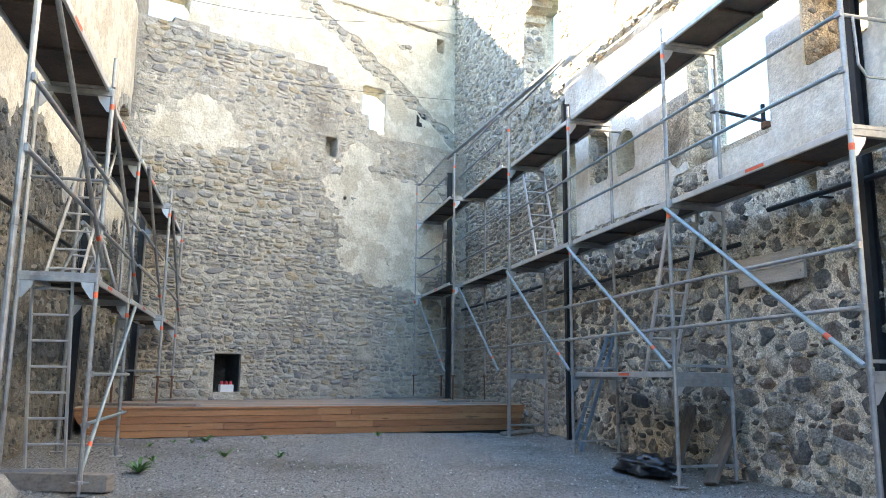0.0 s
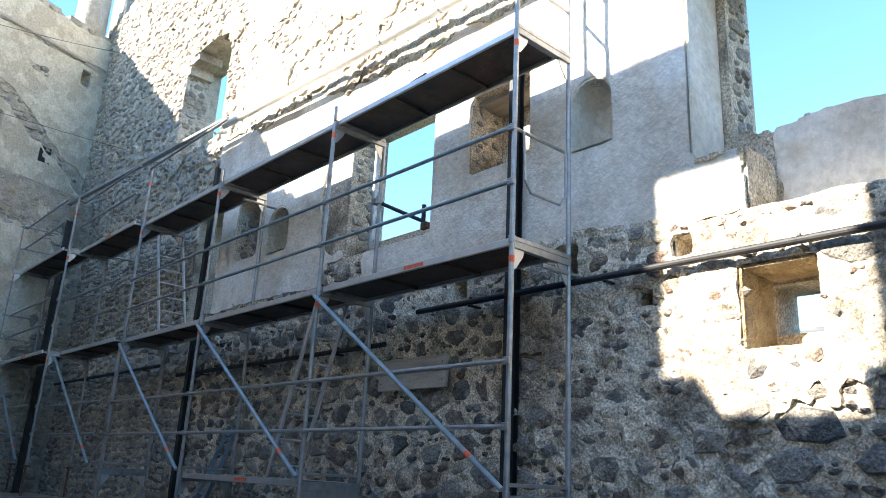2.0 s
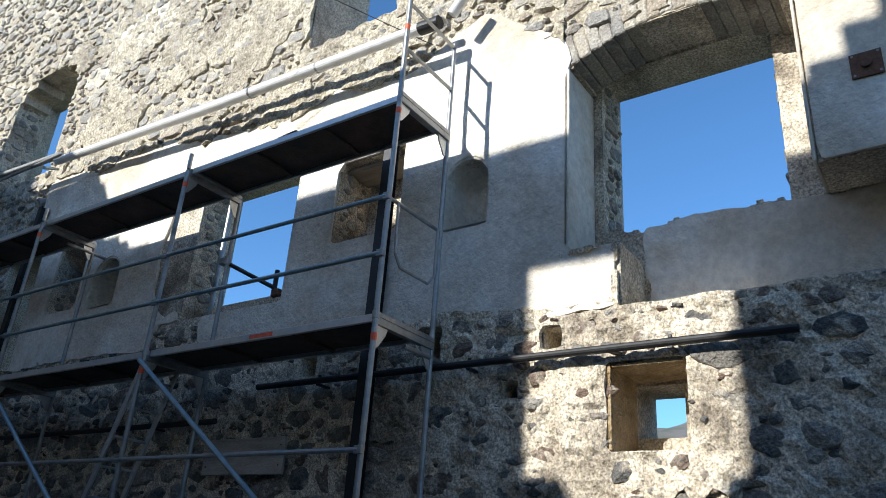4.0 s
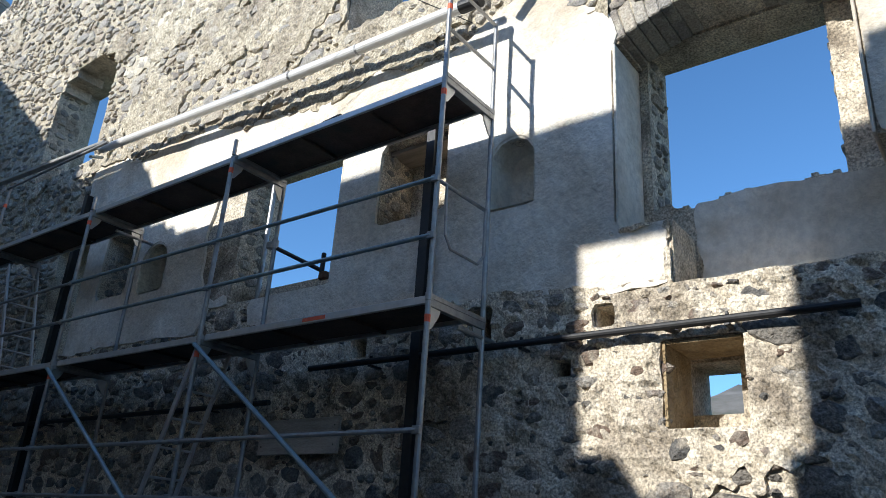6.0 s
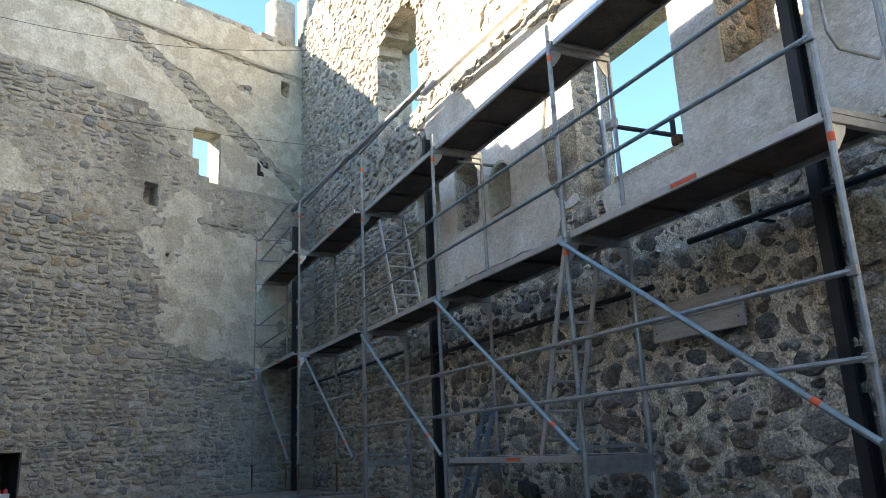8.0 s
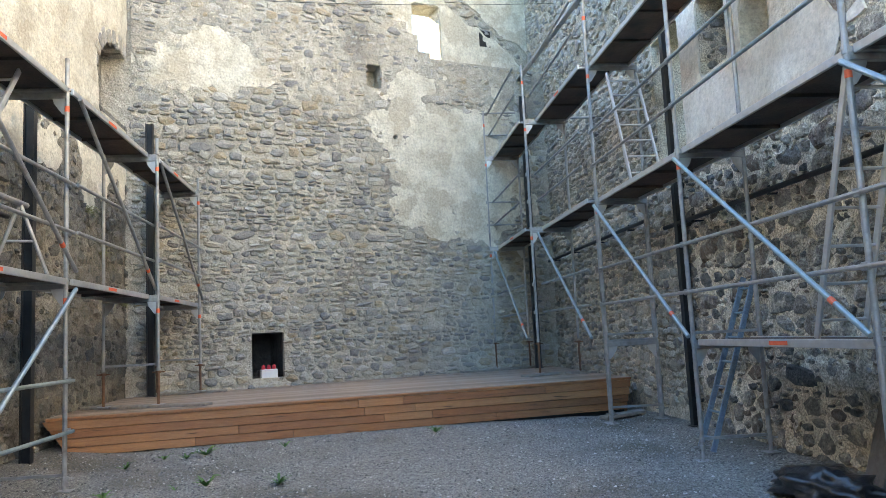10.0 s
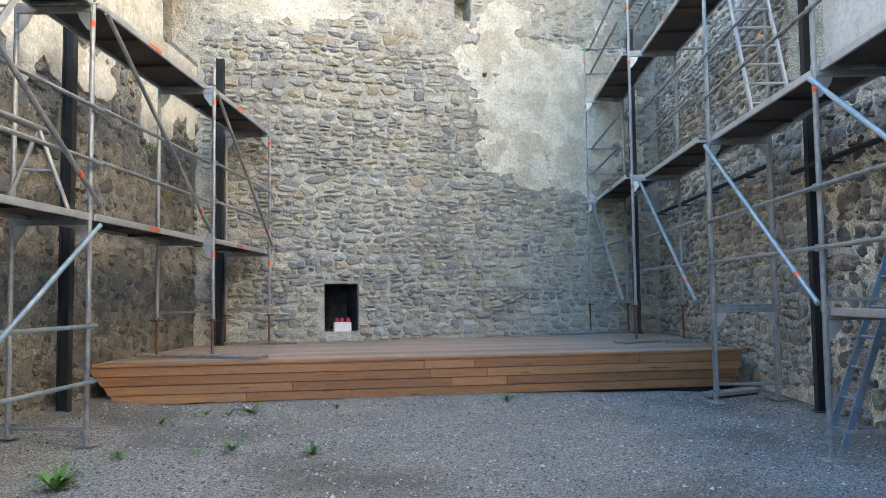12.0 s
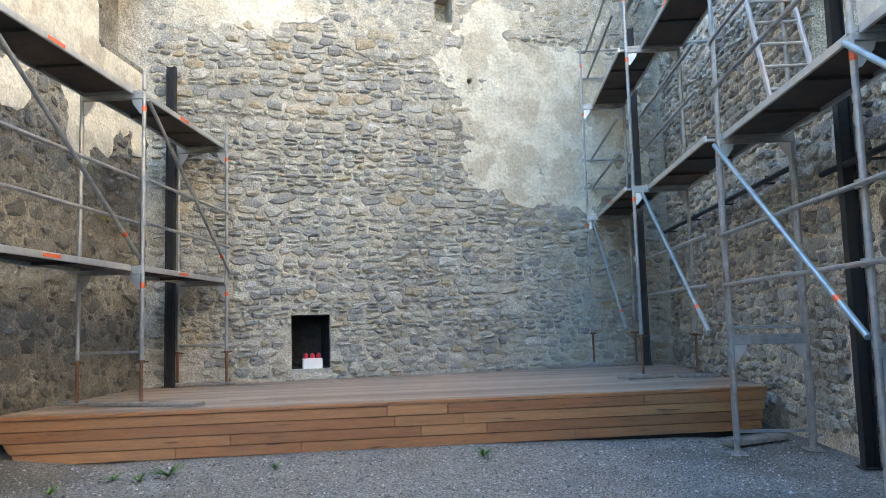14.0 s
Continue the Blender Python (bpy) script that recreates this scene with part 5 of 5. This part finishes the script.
def keep_upper(u, v, a, b):
    return upper_plaster(u, v) < -0.01 and v < up_top(u) - b and outside(UP_HOLES, 0)(u, v) > max(a, b) * 0.7


laid = lay_stones((-2.0, 6.6), (7.0, 12.4), FINE, (1.1, 2.2), 0.93, keep_upper, 113, 70, 0.2)
build_stones(wall_upper, on_upper, laid, FLAT_STONES, lambda u, v: 0.05, STONE_UPPER, lambda u, v: abs(u - 3), 209)


# mortar smeared over the stones
def smear(base, clear, seed, floor=-0.3):
    def field(u, v):
        rough = 0.7 * ripple(u, v, 0.9, seed) + 0.3 * ripple(u, v, 2.7, seed + 2) + 0.2 * ripple(u, v, 10, seed + 4)
        return min(rough + max(base(u, v), floor), clear(u, v))
    return field


def sunny_mortar(u, v):
    return 0.36 - 0.4 * max(0.0, math.hypot((u - 4.649) / 1.2, (v - 2.958) / 0.93) - 1)


def sandy_mortar(u, v):
    return 0.1 - 0.8 * max(0.0, math.hypot((u - 9.689) / 3.7, (v - 8.173) / 2.1) - 1)


def high_mortar(u, v):
    return 0.42 - 0.45 * abs(v - 7.1)


plaster(wall_right, "mortar_smear", on_right, (0.3, 14.1), (0.05, 3.95), smear(sunny_mortar, bare_right(0.05, 3.95), 91, -0.22), MORTAR_RIGHT, "rough mortar smeared over the stones", 0.045, 0.038, 0.01, 0.07)
plaster(wall_outer, "mortar_smear", on_right, (5.0, 20.0), (6.0, 12.4), smear(sandy_mortar, bare_right(6.0, 12.4), 191, -0.35), MORTAR_UPPER, "rough sandy mortar smeared over the stones", 0.07, 0.044, 0.01, 0.07)
plaster(wall_back, "mortar_smear", on_back, (-1.85, 6.5), (0.6, 9.0), smear(high_mortar, lambda u, v: min(back_clear(u, v) - 0.01, ledge(u) - 0.1 - v, 0.1 - back_plaster(u, v)), 291, -0.45), MORTAR_BACK, "rough grey mortar smeared over the stones", 0.06, 0.03, 0.01, 0.03)

# ring of stones round the arched niche of the left wall
turn_rng = random.Random(81)
for k in range(13):
    a = math.pi * (k + 0.5) / 13
    m = Matrix.Translation(on_left(17.414 + 1.15 * math.cos(a), 6.0 + 0.76 * math.sin(a), 0.0)) @ Matrix.Rotation(a, 4, "X")
    box("arch_stone", (-0.25, -0.09 - turn_rng.uniform(0, 0.05), -0.095), (0.035 + turn_rng.uniform(-0.01, 0.02), 0.10 + turn_rng.uniform(0, 0.06), 0.09), STONE_BACK, wall_left, "", 0.02, m)

# stones in the deep reveals of the great opening and the great window
def on_jamb(y, sign):
    def place(u, v, w=0.0):
        return Vector((FACE_RIGHT + u, y + sign * w, v))
    return place


for y, sign, z0, z1, u0, u1 in ((4.87, -1, 4.391, 5.88, 0.52, 0.94), (3.37, 1, 4.372, 5.88, 0.52, 0.94), (9.89, -1, 4.3, 5.934, 0.04, 0.49), (10.4, -1, 4.478, 5.95, 0.52, 0.94), (13.0, -1, 4.523, 5.4, 0.04, 0.48), (7.62, -1, 4.56, 5.375, 0.04, 0.48), (16.26, -1, 7.582, 9.16, 0.04, 0.48), (14.254, 1, 7.513, 9.076, 0.04, 0.48)):
    laid = lay_stones((u0, u1), (z0, z1), FINE[1:], (1.0, 2.0), 0.93, lambda u, v, a, b: u0 + a < u < u1 - a, 300 + int(y * 10), 120, 0.15)
    build_stones(wall_outer, on_jamb(y, sign), laid, FLAT_STONES, lambda u, v: 0.03, STONE_UPPER, lambda u, v: 1, 310)

# plaster of the parapet in the recess and of the splayed reveal
def on_parapet(u, v, w=0.0):
    return on_right(u, v, w - 0.503)


def parapet_plaster(u, v):
    rough = 0.12 * ripple(u, v, 1.3, 71) + 0.06 * ripple(u, v, 4.5, 73)
    return min(v - 3.467 + rough, 4.26 - v + rough * 0.4, u - 2.318, 4.513 - u + rough)


plaster(wall_outer, "plaster_coat", on_parapet, (2.2, 4.6), (3.4, 4.42), parapet_plaster, PLASTER_RIGHT, "grey stained plaster of the parapet", 0.06, 0.025)
box("reveal", (FACE_RIGHT - 0.028, 4.952, 3.964), (FACE_RIGHT + 0.497, 4.977, 5.71), PLASTER_RIGHT, wall_right, "white plastered window reveal", 0.006)
box("reveal", (FACE_RIGHT - 0.028, 3.103, 4.258), (FACE_RIGHT + 0.497, 3.128, 5.71), PLASTER_RIGHT, wall_right, "white plastered window reveal", 0.006)
box("reveal", (FACE_RIGHT - 0.02, 8.203, 4.02), (FACE_RIGHT + 0.497, 8.228, 5.99), PLASTER_RIGHT, wall_right, "white plastered window reveal", 0.006)

# dry grass tufts on the left wall
for k, (y, z) in enumerate(((15.945, 3.576), (16.52, 3.021), (17.558, 2.27))):
    rr = random.Random(500 + k)
    verts, faces = [], []
    for b in range(70):
        a, ln = rr.uniform(-1.3, 1.3), rr.uniform(0.08, 0.22)
        d = Vector((rr.uniform(0.3, 0.9), math.sin(a), rr.uniform(-0.7, 0.5))) * ln
        o = Vector((0, rr.uniform(-0.14, 0.14), rr.uniform(-0.05, 0.05)))
        w = Vector((0, 0.004, 0.003))
        n0 = len(verts)
        verts += [o - w, o + w, o + d * 0.6 + w * 0.7, o + d * 0.6 - w * 0.7, o + d + Vector((0, 0, -ln * 0.35))]
        faces += [(n0, n0 + 1, n0 + 2, n0 + 3), (n0 + 3, n0 + 2, n0 + 4)]
    ob = mesh_object("grass_tuft", verts, faces, DRY_GRASS)
    ob.location = (FACE_LEFT + 0.02, y, z)
    tagged(ob, "dry grass tuft growing from the left wall", "grass", "grass tufts on the wall")

# ---- gravel stones ----
r = random.Random(23)
verts, faces = [], []
for k in range(34000):
    x, y = r.uniform(-1.7, 6.3), 15.6 - 8.2 * r.random() ** 1.15
    if y > 14.25 + 0.2 * (x + 1.8) - 0.03:
        continue
    s = r.uniform(0.005, 0.016) * (1.7 if r.random() < 0.04 else 1)
    z = 0.03 * ripple(x, y, 0.5, 2) + 0.012 * ripple(x, y, 2.2, 5) - 0.02 + bank(x, y)
    b, a = len(verts), r.uniform(0, 6.28)
    for q in range(4):
        verts.append((x + s * math.cos(a + q * 1.57) * r.uniform(0.7, 1.3), y + s * math.sin(a + q * 1.57) * r.uniform(0.7, 1.3), z - 0.002))
    verts.append((x + s * r.uniform(-0.4, 0.4), y + s * r.uniform(-0.4, 0.4), z + s * r.uniform(0.5, 0.9)))
    faces += [(b + q, b + (q + 1) % 4, b + 4) for q in range(4)]
ob = mesh_object("gravel_stones", verts, faces, PEBBLE)
tagged(ob, "loose grey gravel stones strewn over the court", "gravel", kind="stuff")
